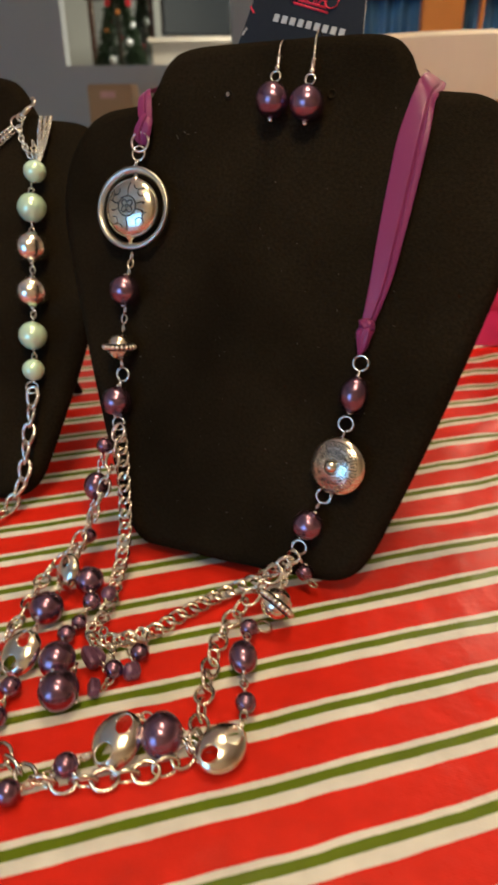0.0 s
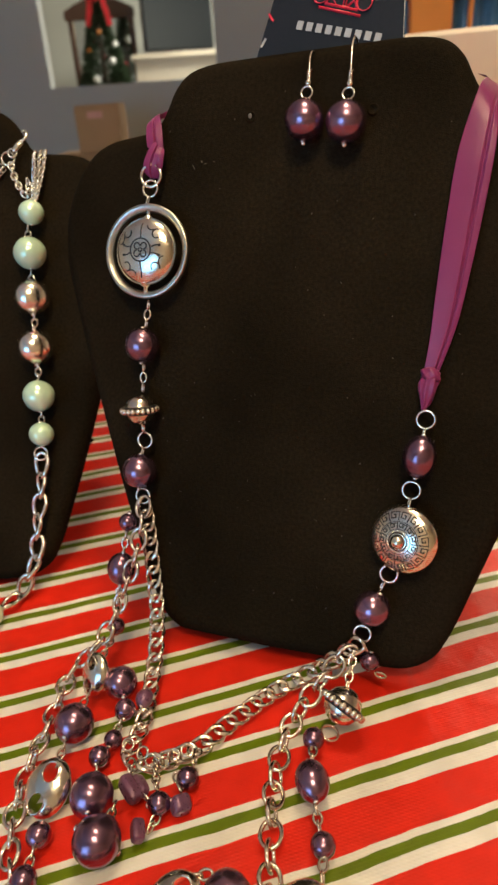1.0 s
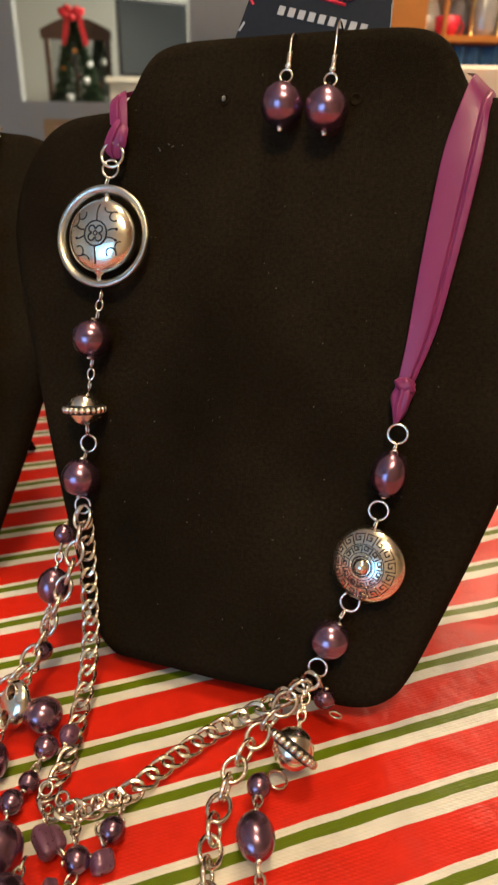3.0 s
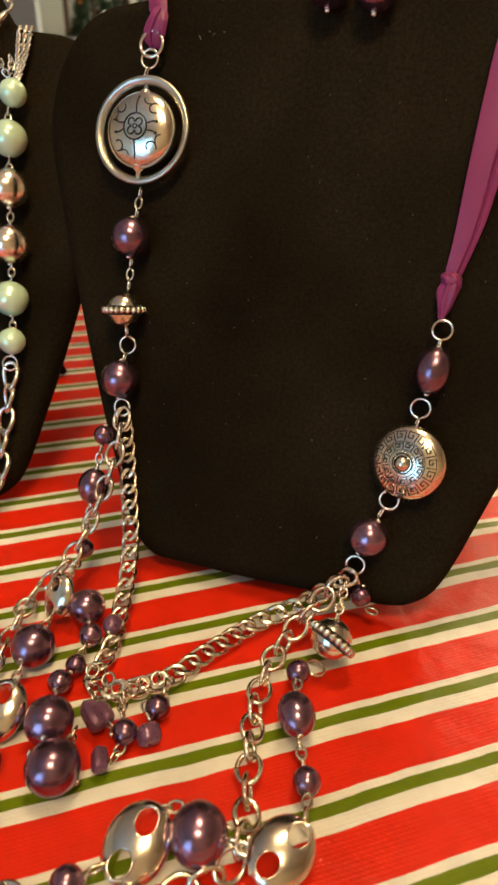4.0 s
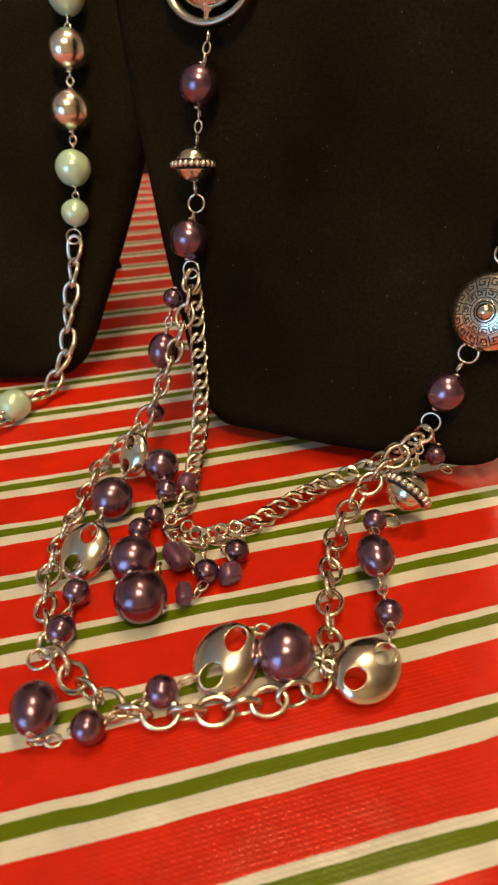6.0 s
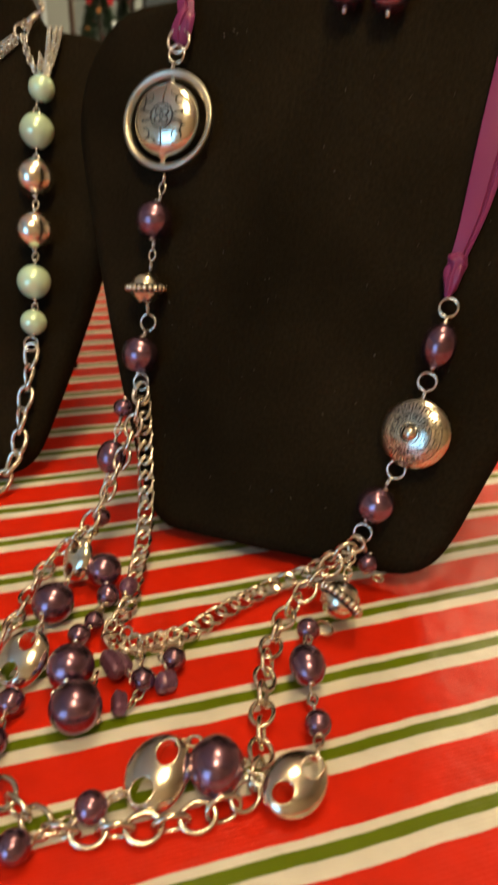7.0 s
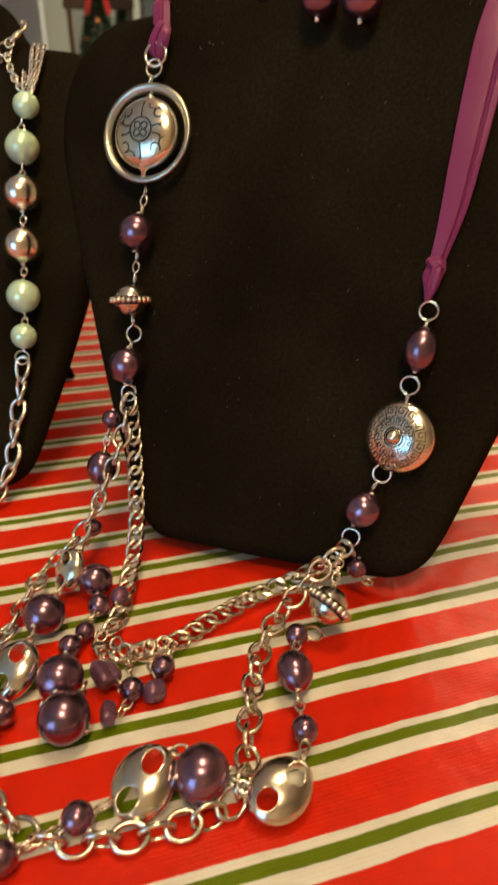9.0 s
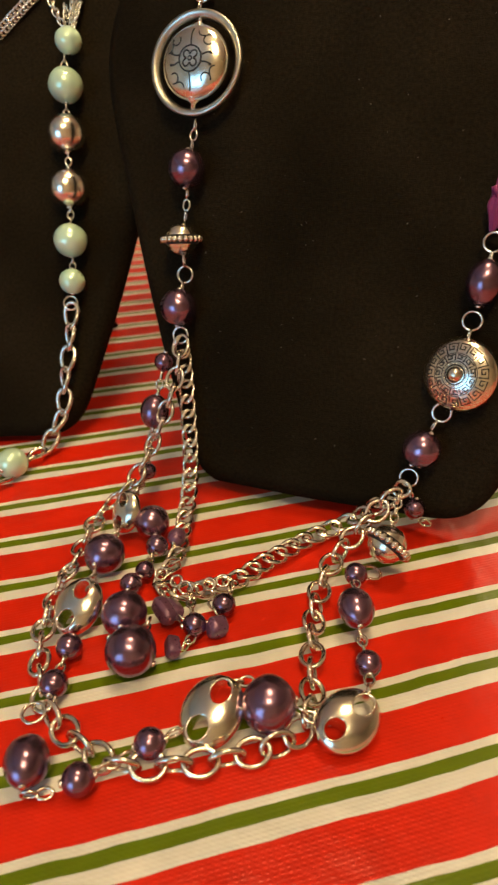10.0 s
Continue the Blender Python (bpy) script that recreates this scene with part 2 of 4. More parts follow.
def lathe(profile, seg=48):
    """A solid turned round z; profile: (radius, z) from the bottom axis to the top one."""
    bm = bmesh.new()
    rings = []
    for r, z in profile:
        if r < 1e-7:
            rings.append([bm.verts.new((0, 0, z))])
        else:
            rings.append([bm.verts.new((r * math.cos(2 * math.pi * i / seg), r * math.sin(2 * math.pi * i / seg), z)) for i in range(seg)])
    for a, b in zip(rings, rings[1:]):
        for i in range(seg):
            j = (i + 1) % seg
            if len(a) == 1:
                bm.faces.new((a[0], b[j], b[i]))
            elif len(b) == 1:
                bm.faces.new((a[i], a[j], b[0]))
            else:
                bm.faces.new((a[i], a[j], b[j], b[i]))
    return bm


def tube(points, r, closed=False, sides=8, flat=1.0):
    """A wire of radius r along points; flat squeezes it across."""
    pts = [Vector(p) for p in points]
    n = len(pts)
    bm = bmesh.new()
    rings, up = [], None
    for i, p in enumerate(pts):
        a = pts[(i - 1) % n] if closed or i else p
        b = pts[(i + 1) % n] if closed or i < n - 1 else p
        d = (b - a).normalized()
        if up is None:
            up = d.orthogonal().normalized()
        up = (up - d * up.dot(d)).normalized()
        side = d.cross(up)
        rings.append([bm.verts.new(p + r * (math.cos(2 * math.pi * k / sides) * up + flat * math.sin(2 * math.pi * k / sides) * side)) for k in range(sides)])
    for i in range(n if closed else n - 1):
        a, b = rings[i], rings[(i + 1) % n]
        for k in range(sides):
            j = (k + 1) % sides
            bm.faces.new((a[k], a[j], b[j], b[k]))
    if not closed:
        bm.faces.new(rings[0][::-1])
        bm.faces.new(rings[-1])
    bmesh.ops.recalc_face_normals(bm, faces=bm.faces[:])
    return bm


def oval(length, width, n=22, bend=0.0):
    """The centre line of a link that lies in the xz plane, long along z."""
    out = []
    for i in range(n):
        a = 2 * math.pi * i / n
        out.append((width / 2 * math.cos(a), bend * math.cos(a) * math.sin(a), length / 2 * math.sin(a)))
    return out


def spline(points, steps=8):
    """A smooth line through points (Catmull-Rom)."""
    p = [Vector(q) for q in points]
    p = [p[0] * 2 - p[1]] + p + [p[-1] * 2 - p[-2]]
    out = []
    for i in range(1, len(p) - 2):
        for k in range(steps):
            t = k / steps
            out.append(0.5 * (2 * p[i] + (p[i + 1] - p[i - 1]) * t + (2 * p[i - 1] - 5 * p[i] + 4 * p[i + 1] - p[i + 2]) * t * t + (3 * p[i] - p[i - 1] - 3 * p[i + 1] + p[i + 2]) * t ** 3))
    return out + [p[-2]]


def resample(pts, pitch):
    """Places every pitch metres along a line, with the direction there."""
    out, left = [], 0.0
    for a, b in zip(pts, pts[1:]):
        d = (b - a).length
        s = left
        while s < d:
            out.append((a + (b - a) * (s / d), (b - a).normalized()))
            s += pitch
        left = s - d
    return out


def aim(at, along, face=(0, 0, 1), roll=0.0):
    """A pose at a place, with z along a direction and y towards face as far as it can."""
    z = Vector(along).normalized()
    y = Vector(face) - z * z.dot(Vector(face))
    if y.length < 1e-4:
        y = z.orthogonal()
    y.normalize()
    x = y.cross(z)
    m = Matrix((x, y, z)).transposed().to_4x4()
    return Matrix.Translation(at) @ m @ Matrix.Rotation(radians(roll), 4, "Z")


def chain(parent, points, me, pitch, rolls, face=(0, 0, 1), name="link", wander=8):
    """A row of links, each turned against the next."""
    for i, (p, d) in enumerate(resample(spline(points), pitch)):
        m = aim(p, d, face, rolls[i % len(rolls)] + random.uniform(-wander, wander))
        put(name, me, parent, m)

# ---- the room ----
FLOOR_Z, CEIL_Z = -0.75, 1.65


def structure(name, bm, mat, label, category):
    ob = part(name, bm, mat, None, smooth=False)
    return tagged(ob, label, category, kind="structure")


structure("floor", box(-2.6, 2.8, -1.6, 6.4, FLOOR_Z - 0.1, FLOOR_Z), FLOOR, "worn brown wooden floor of the room", "floor")
structure("ceiling", box(-2.6, 2.8, -1.6, 6.4, CEIL_Z, CEIL_Z + 0.1), WHITE_TRIM, "plain white painted ceiling of the room", "ceiling")
structure("wall_west", box(-2.7, -2.6, -1.6, 6.4, FLOOR_Z, CEIL_Z), TAUPE_WALL, "plain cream side wall of the room", "wall")
structure("wall_east", box(2.8, 2.9, -1.6, 6.4, FLOOR_Z, CEIL_Z), TAUPE_WALL, "plain cream side wall of the room", "wall")
structure("wall_far", box(-2.6, 2.8, 6.4, 6.5, FLOOR_Z, CEIL_Z), CREAM_WALL, "cream wall of the next room", "wall")


def wall_with_hole(name, a, b, lo, hi, u0, u1, v0, v1, axis, mat, label):
    """A wall from a to b along one axis, lo to hi thick, with a hole u0 to u1 wide and v0 to v1 high."""
    bm = bmesh.new()
    for s0, s1, z0, z1 in ((a, u0, FLOOR_Z, CEIL_Z), (u1, b, FLOOR_Z, CEIL_Z), (u0, u1, FLOOR_Z, v0), (u0, u1, v1, CEIL_Z)):
        c = box(s0, s1, lo, hi, z0, z1) if axis == "x" else box(lo, hi, s0, s1, z0, z1)
        me = bpy.data.meshes.new("piece")
        c.to_mesh(me)
        c.free()
        bm.from_mesh(me)
        bpy.data.meshes.remove(me)
    bmesh.ops.remove_doubles(bm, verts=bm.verts[:], dist=0.0005)
    return structure(name, bm, mat, label, "wall")


wall_with_hole("wall_north", -2.6, 2.8, 3.6, 3.68, -0.900, -0.124, 0.366, 1.38, "x", WALL, "pale grey wall with a square opening into the next room")
wall_with_hole("wall_south", -2.6, 2.8, -1.7, -1.6, -2.20, -0.80, -0.07, 0.97, "x", TAUPE_WALL, "cream wall with a wide window in it")

window = thing("window_1", pose(-1.50, -1.62, -0.07), "white framed window with blue evening light", "window", kind="structure")
for nm, a in (("sill", (-2.24, -0.76, -1.66, -1.54, -0.10, -0.07)), ("frame_head", (-2.20, -0.80, -1.65, -1.59, 0.93, 0.97)), ("frame_side", (-2.20, -2.16, -1.65, -1.59, -0.07, 0.93)), ("frame_side", (-0.84, -0.80, -1.65, -1.59, -0.07, 0.93)),
              ("frame_bar", (-1.73, -1.69, -1.65, -1.60, -0.07, 0.93)), ("frame_bar", (-1.31, -1.27, -1.65, -1.60, -0.07, 0.93))):
    part(nm, box(*a, bevel=0.004), WHITE_TRIM, window, smooth=False)
backdrop = tagged(part("backdrop", box(-3.0, -0.1, -1.95, -1.93, -0.5, 1.5), SKY_PANE, None, smooth=False), "plain blue evening sky outside the window", "sky", kind="structure")

for lx, ly in ((0.02, -0.60), (0.12, 0.42)):
    lamp = thing("ceiling_lamp", pose(lx, ly, CEIL_Z), "round glass ceiling lamp giving warm light", "lamp", "ceiling lamps")
    part("base", lathe([(0, 0), (0.09, 0), (0.085, -0.02), (0, -0.02)][::-1], 32), WHITE_TRIM, lamp, m=pose(lx, ly, CEIL_Z))
    part("shade", lathe([(0, -0.075), (0.08, -0.07), (0.13, -0.05), (0.15, -0.02), (0, -0.02)], 32), LAMP_GLASS, lamp, "warm glowing glass shade", pose(lx, ly, CEIL_Z))


def cardboard_box(x0, x1, y0, y1, z0, z1, label, sticker):
    t = thing("cardboard_box", pose((x0 + x1) / 2, (y0 + y1) / 2, z0), label, "box", "boxes by the wall")
    part("body", box(x0, x1, y0, y1, z0, z1, 0.004), BOARD, t, smooth=False)
    part("flap", box(x0 + 0.004, x1 - 0.004, y0, (y0 + y1) / 2 - 0.003, z1 + 0.0005, z1 + 0.005, 0.001), BOARD, t, smooth=False)
    part("flap", box(x0 + 0.004, x1 - 0.004, (y0 + y1) / 2 + 0.003, y1, z1 + 0.0005, z1 + 0.005, 0.001), BOARD, t, smooth=False)
    if sticker:
        part("sticker", box(x0 + 0.05, x0 + 0.11, y0 - 0.002, y0 - 0.0005, z1 - 0.045, z1 - 0.02), TAPE, t, "small pink sticker", smooth=False)
    return t


low = thing("sideboard", pose(-0.62, 3.2, FLOOR_Z), "low dark wooden sideboard against the grey wall", "sideboard")
part("top", box(-1.3, -0.1, 2.95, 3.56, 0.03, 0.06, 0.006), DARK_WOOD, low, smooth=False)
part("body", box(-1.27, -0.13, 2.98, 3.54, FLOOR_Z + 0.08, 0.028, 0.004), DARK_WOOD, low, smooth=False)
for k in range(3):
    d = part("door", box(-1.25 + 0.37 * k, -0.9 + 0.37 * k, 2.965, 2.979, FLOOR_Z + 0.1, 0.0, 0.004), DARK_WOOD, low, smooth=False)
    part("knob", ball(0.012), SILVER, d, m=pose(-0.93 + 0.37 * k, 2.956, -0.35))
for sx in (-1.22, -0.18):
    for sy in (3.02, 3.5):
        part("foot", box(sx - 0.025, sx + 0.025, sy - 0.025, sy + 0.025, FLOOR_Z, FLOOR_Z + 0.08), DARK_WOOD, low, smooth=False)
cardboard_box(-0.80, -0.46, 2.97, 3.30, 0.0605, 0.104, "low closed brown cardboard box on the sideboard", False)
cardboard_box(-0.678, -0.505, 3.0, 3.2, 0.1095, 0.278, "small brown cardboard box with a pink sticker, stacked on another", True)

# next room: television, arched mirror, shelf, tree
tv = thing("television", pose(-0.435, 5.45, 0.60), "flat black television hanging on the cream wall", "television")
TVM = pose(-0.435, 5.45, 0.825, 0, 0, 22)
part("casing", box(-0.24, 0.25, -0.03, 0.03, -0.225, 0.225, 0.006), DARK, tv, m=TVM, smooth=False)
part("screen", box(-0.228, 0.238, -0.034, -0.0305, -0.212, 0.212), SCREEN, tv, "dark glossy screen", TVM, smooth=False)
part("wall_arm", box(-0.05, 0.05, 0.03, 0.94, -0.05, 0.05), DARK, tv, m=TVM @ pose(0, 0, 0, 0, 0, -22), smooth=False)
con = thing("console_table", pose(-0.30, 5.3, FLOOR_Z), "pale console table under the television", "table")
part("top", box(-0.72, 0.3, 5.05, 5.3, 0.535, 0.568, 0.006), CHAIR_PAINT, con, smooth=False)
part("body", box(-0.70, 0.28, 5.08, 5.28, FLOOR_Z, 0.533, 0.004), CHAIR_PAINT, con, smooth=False)

dresser = thing("dresser_mirror", pose(-0.89, 5.6, FLOOR_Z), "dark wooden dresser mirror with an arched top", "mirror")


def arch(x0, x1, z0, z1, rise, y0, y1):
    bm = bmesh.new()
    n = 20
    rings = []
    for y in (y0, y1):
        vs = [bm.verts.new((x0, y, z0)), bm.verts.new((x1, y, z0))]
        for i in range(n + 1):
            f = i / n
            vs.append(bm.verts.new((x1 + (x0 - x1) * f, y, z1 + rise * math.sin(math.pi * f))))
        rings.append(vs)
    k = len(rings[0])
    for i in range(k):
        j = (i + 1) % k
        bm.faces.new((rings[0][i], rings[0][j], rings[1][j], rings[1][i]))
    bm.faces.new(rings[0][::-1])
    bm.faces.new(rings[1])
    bmesh.ops.recalc_face_normals(bm, faces=bm.faces[:])
    return bm


part("crown", arch(-1.205, -0.725, 0.825, 0.880, 0.075, 5.50, 5.56), DARK_WOOD, dresser, smooth=False)
for sx in (-1.185, -0.765):
    part("post", box(sx, sx + 0.03, 5.50, 5.56, 0.30, 0.825, 0.004), DARK_WOOD, dresser, smooth=False)
part("glass", box(-1.155, -0.765, 5.53, 5.54, 0.30, 0.825), GLASS, dresser, "silvered mirror glass", smooth=False)
part("chest", box(-1.25, -0.64, 5.40, 5.75, FLOOR_Z, 0.30, 0.01), DARK_WOOD, dresser, smooth=False)

tree = thing("christmas_tree", pose(-0.89, 5.0, FLOOR_Z), "small dark green Christmas tree with ornaments and a red bow", "tree")
stand = part("stand", lathe([(0, 0), (0.16, 0), (0.16, 0.03), (0.05, 0.08), (0.05, 1.02), (0, 1.02)], 20), DARK_WOOD, tree, m=pose(-0.89, 5.0, FLOOR_Z))
part("trunk", lathe([(0, 0), (0.022, 0), (0.008, 0.62), (0, 0.62)], 10), DARK_WOOD, tree, m=pose(-0.89, 5.0, 0.27))
rng = random.Random(5)
bm = bmesh.new()
for i in range(5200):
    h = rng.random() ** 1.35
    r = (1 - h) * 0.17 * (0.35 + 0.75 * rng.random() ** 0.5) + 0.006
    a = rng.uniform(0, 6.283)
    p = Vector((-0.89 + r * math.cos(a), 5.0 + r * math.sin(a), 0.31 + 0.57 * h - 0.12 * r))
    out = Vector((math.cos(a), math.sin(a), rng.uniform(-0.3, 0.7))).normalized()
    side = out.orthogonal().normalized()
    side.rotate(Matrix.Rotation(rng.uniform(0, 6.28), 3, out))
    ln, wd = rng.uniform(0.025, 0.05), rng.uniform(0.004, 0.008)
    q = [bm.verts.new(p - side * wd), bm.verts.new(p + side * wd), bm.verts.new(p + out * ln)]
    bm.faces.new(q)
part("crown", bm, PINE, tree, "dense dark green needles", smooth=False)
for i in range(14):
    h = 0.05 + 0.8 * i / 14
    a = 2.4 * i + 3.6
    r = (1 - h) * 0.165 + 0.012
    part("ornament", ball(0.016 if i % 3 else 0.024, seg=14, rings=9), (CHINA, RED_INK, OAK)[i % 3], tree, m=pose(-0.89 + r * math.cos(a), 5.0 + r * math.sin(a), 0.31 + 0.57 * h))
bow = part("bow", ball(0.022, seg=12, rings=8), BOW, tree, "large red ribbon bow", pose(-0.88, 4.93, 0.875))
for dx, dz, rr in ((-0.045, 0.022, 0.042), (0.045, 0.022, 0.042), (-0.018, 0.045, 0.032), (0.025, 0.04, 0.032)):
    part("loop", ball(rr, 0.012, rr * 0.62, 14, 9), BOW, bow, m=pose(-0.88 + dx, 4.93, 0.875 + dz, 0, 35 * (-1 if dx > 0 else 1), 0))
for dx in (-0.03, 0.045):
    part("tail", box(-0.016, 0.016, -0.003, 0.003, -0.15, 0, 0.001), BOW, bow, m=pose(-0.88 + dx, 4.94, 0.875, 0, 12 * (1 if dx < 0 else -1), 0), smooth=False)

# china cabinet
cab = thing("china_cabinet", pose(0.85, 2.65, FLOOR_Z), "orange oak china cabinet with glass doors and dishes", "cabinet")
part("side_panel", box(0.18, 0.21, 2.44, 2.84, FLOOR_Z, 1.2, 0.004), OAK, cab, smooth=False)
part("side_panel", box(1.44, 1.47, 2.44, 2.84, FLOOR_Z, 1.2, 0.004), OAK, cab, smooth=False)
part("back_panel", box(0.21, 1.44, 2.80, 2.83, FLOOR_Z, 1.2), PALE_BACK, cab, "pale mirrored back panel", smooth=False)
part("top", box(0.16, 1.49, 2.42, 2.86, 1.202, 1.24, 0.008), OAK, cab, smooth=False)
part("base", box(0.212, 1.438, 2.45, 2.798, FLOOR_Z, 0.22, 0.004), OAK, cab, smooth=False)
for z in (0.516, 0.85):
    part("shelf", box(0.212, 1.438, 2.47, 2.798, z - 0.010, z + 0.010, 0.003), OAK, cab, smooth=False)
bm = bmesh.new()
pleats = []
for i in range(241):
    x = 0.216 + 1.218 * i / 240
    y = 2.515 + 0.011 * math.sin(x * 118 + 1.6 * math.sin(x * 17)) + 0.004 * math.sin(x * 61)
    pleats.append([bm.verts.new((x, y + 0.004 * (z < 0.3), z)) for z in (0.222, 0.32, 0.42, 0.502)])
for a, b in zip(pleats, pleats[1:]):
    for k in range(3):
        bm.faces.new((a[k], b[k], b[k + 1], a[k + 1]))
hung = part("drape", bm, BLUE_BACK, cab, "pleated blue cloth hung inside the lower part")
hung.modifiers.new("thickness", "SOLIDIFY").thickness = 0.002
part("stile", box(0.497, 0.625, 2.405, 2.438, 0.10, 1.195, 0.006), OAK, cab, smooth=False)
for x0, x1 in ((0.21, 0.497), (0.625, 1.438)):
    d = part("door", box(x0, x1, 2.415, 2.438, 1.13, 1.195, 0.005), OAK, cab, smooth=False)
    part("rail", box(x0, x1, 2.415, 2.438, 0.10, 0.27, 0.004), OAK, d, smooth=False)
    xm = x0 + 0.052 if x0 > 0.5 else x0 + 0.10
    part("mullion", tube([(xm + 0.010 * math.sin(3.1 * i / 12), 2.427, 0.27 + 0.86 * i / 12) for i in range(13)], 0.008, sides=8), OAK, d)
rng = random.Random(9)


def dish(kind, x, y, z, mat):
    """One piece of china on a shelf."""
    if kind == 0:
        t = thing("plate", pose(x, y, z), "white china plate standing in the cabinet", "plate", "china in the cabinet")
        part("body", lathe([(0, -0.004), (0.05, -0.003), (0.085, 0.008), (0.086, 0.011), (0.05, 0.002), (0, 0.002)], 28), mat, t, m=pose(x, y, z + 0.085, 78, 0, 0))
    elif kind == 1:
        t = thing("cup", pose(x, y, z), "white china cup standing in the cabinet", "cup", "china in the cabinet")
        c = part("body", lathe([(0, 0), (0.022, 0), (0.036, 0.03), (0.04, 0.065), (0.037, 0.065), (0.032, 0.03), (0, 0.006)], 24), mat, t, m=pose(x, y, z))
        part("handle", tube([(0.036 + 0.018 * math.sin(a), 0, 0.035 + 0.02 * math.cos(a)) for a in [3.14 * i / 9 for i in range(10)]], 0.004), mat, t, m=pose(x, y, z))
    elif kind == 3:
        t = thing("pitcher", pose(x, y, z), "grey glass pitcher standing in the cabinet", "pitcher", "china in the cabinet")
        part("body", lathe([(0, 0), (0.036, 0), (0.042, 0.03), (0.046, 0.09), (0.036, 0.15), (0.03, 0.19), (0.036, 0.215), (0.033, 0.215), (0.027, 0.19), (0.033, 0.15), (0, 0.02)], 26), mat, t, m=pose(x, y, z))
        part("handle", tube([(0.034 + 0.032 * math.sin(a), 0, 0.12 + 0.06 * math.cos(a)) for a in [3.14 * i / 11 for i in range(12)]], 0.005), mat, t, m=pose(x, y, z))
    else:
        t = thing("vase", pose(x, y, z), "pale vase standing in the cabinet", "vase", "china in the cabinet")
        part("body", lathe([(0, 0), (0.025, 0), (0.045, 0.05), (0.03, 0.10), (0.018, 0.125), (0.026, 0.15), (0.022, 0.15), (0.014, 0.125), (0, 0.1)], 24), mat, t, m=pose(x, y, z))


for i, (x, kind, mat) in enumerate(((0.645, 1, CHINA), (0.70, 2, CHINA), (0.745, 1, RED_INK), (0.80, 2, GREY_GLASS), (0.86, 3, GREY_GLASS), (0.925, 3, GREY_GLASS), (0.985, 2, GREY_GLASS), (1.06, 0, GREY_GLASS), (1.17, 1, CHINA), (1.27, 2, GREY_GLASS), (1.36, 0, CHINA))):
    dish(kind, x, 2.60 + 0.06 * (i % 2), 0.5265, mat)
for i, (x, kind, mat) in enumerate(((0.68, 0, GREY_GLASS), (0.82, 2, CHINA), (0.92, 1, CHINA), (1.10, 0, CHINA), (1.25, 2, GREY_GLASS), (1.36, 1, CHINA))):
    dish(kind, x, 2.62 + 0.05 * (i % 2), 0.8605, mat)
for x, z in ((0.815, 0.16), (0.905, 0.13)):
    t = thing("candlestick", pose(x, 2.57, 0.5265), "small brass candlestick standing in the cabinet", "candlestick", "brass in the cabinet")
    part("stem", lathe([(0, 0), (0.018, 0), (0.016, 0.006), (0.006, 0.014), (0.005, z * 0.5), (0.008, z * 0.55), (0.005, z * 0.6), (0.006, z), (0, z)], 18), BRASS, t, m=pose(x, 2.57, 0.5265))

# cream dining chair behind the table
chair = thing("dining_chair", pose(0.33, 1.15, FLOOR_Z), "cream painted wooden dining chair with a slatted back", "chair")
bm = bmesh.new()
n = 24
grid = []
for i in range(n + 1):
    f = i / n
    x = 0.10 + 0.46 * f
    y = 1.0 + 0.05 * math.sin(math.pi * f)
    top = 0.303 + 0.017 * math.sin(math.pi * min(1, f * 0.8 + 0.1))
    grid.append([bm.verts.new((x, y - 0.011, 0.236)), bm.verts.new((x, y - 0.013, top - 0.006)), bm.verts.new((x, y, top)), bm.verts.new((x, y + 0.013, top - 0.006)), bm.verts.new((x, y + 0.011, 0.236))])
for a, b in zip(grid, grid[1:]):
    for k in range(5):
        j = (k + 1) % 5
        bm.faces.new((a[k], a[j], b[j], b[k]))
bm.faces.new(grid[0][::-1])
bm.faces.new(grid[-1])
bmesh.ops.recalc_face_normals(bm, faces=bm.faces[:])
part("top_rail", bm, CHAIR_PAINT, chair, smooth=False)
for i in range(8):
    f = (i + 0.5) / 8
    x, y = 0.125 + 0.41 * f, 1.0 + 0.05 * math.sin(math.pi * f)
    part("slat", box(x - 0.011, x + 0.011, y - 0.007, y + 0.007, -0.29, 0.238, 0.003), CHAIR_PAINT, chair, smooth=False)
part("seat", box(0.10, 0.56, 1.0, 1.44, -0.33, -0.29, 0.012), CHAIR_PAINT, chair, smooth=False)
for x in (0.13, 0.53):
    for y in (1.04, 1.40):
        part("leg", lathe([(0, 0), (0.016, 0), (0.022, 0.42), (0, 0.42)], 14), CHAIR_PAINT, chair, m=pose(x, y, FLOOR_Z))

# ---- table and cloth ----
table = thing("dining_table", pose(0.0, 0.25, FLOOR_Z), "wooden dining table under the striped cloth", "table")
part("tabletop", box(-1.0, 0.95, -0.35, 0.91, -0.034, -0.004, 0.003), WOOD_TABLE, table, smooth=False)
for x in (-0.9, 0.85):
    for y in (-0.27, 0.83):
        part("leg", box(x - 0.03, x + 0.03, y - 0.03, y + 0.03, FLOOR_Z, -0.035, 0.004), WOOD_TABLE, table, smooth=False)
bm = bmesh.new()
xs = [-1.012 + 1.974 * i / 260 for i in range(261)]
ys = [-0.362 + 1.284 * i / 170 for i in range(171)]


def cloth_z(x, y):
    """Flat where things stand, faintly waved, and creased to the east."""
    w = 0.0007 * noise.noise((x * 9, y * 11, 0.3))
    e = max(0.0, min(1.0, (x - 0.07) / 0.15))
    w += e * (0.0010 * noise.noise((x * 42, y * 46, 8.0)) + 0.0034 * noise.noise((x * 13 + y * 9, y * 17 - x * 6, 2.0)) + 0.0022 * (1 - abs(noise.noise((x * 21 - y * 14, y * 9 + x * 8, 5.0))) * 2.2))
    return w - 0.0006


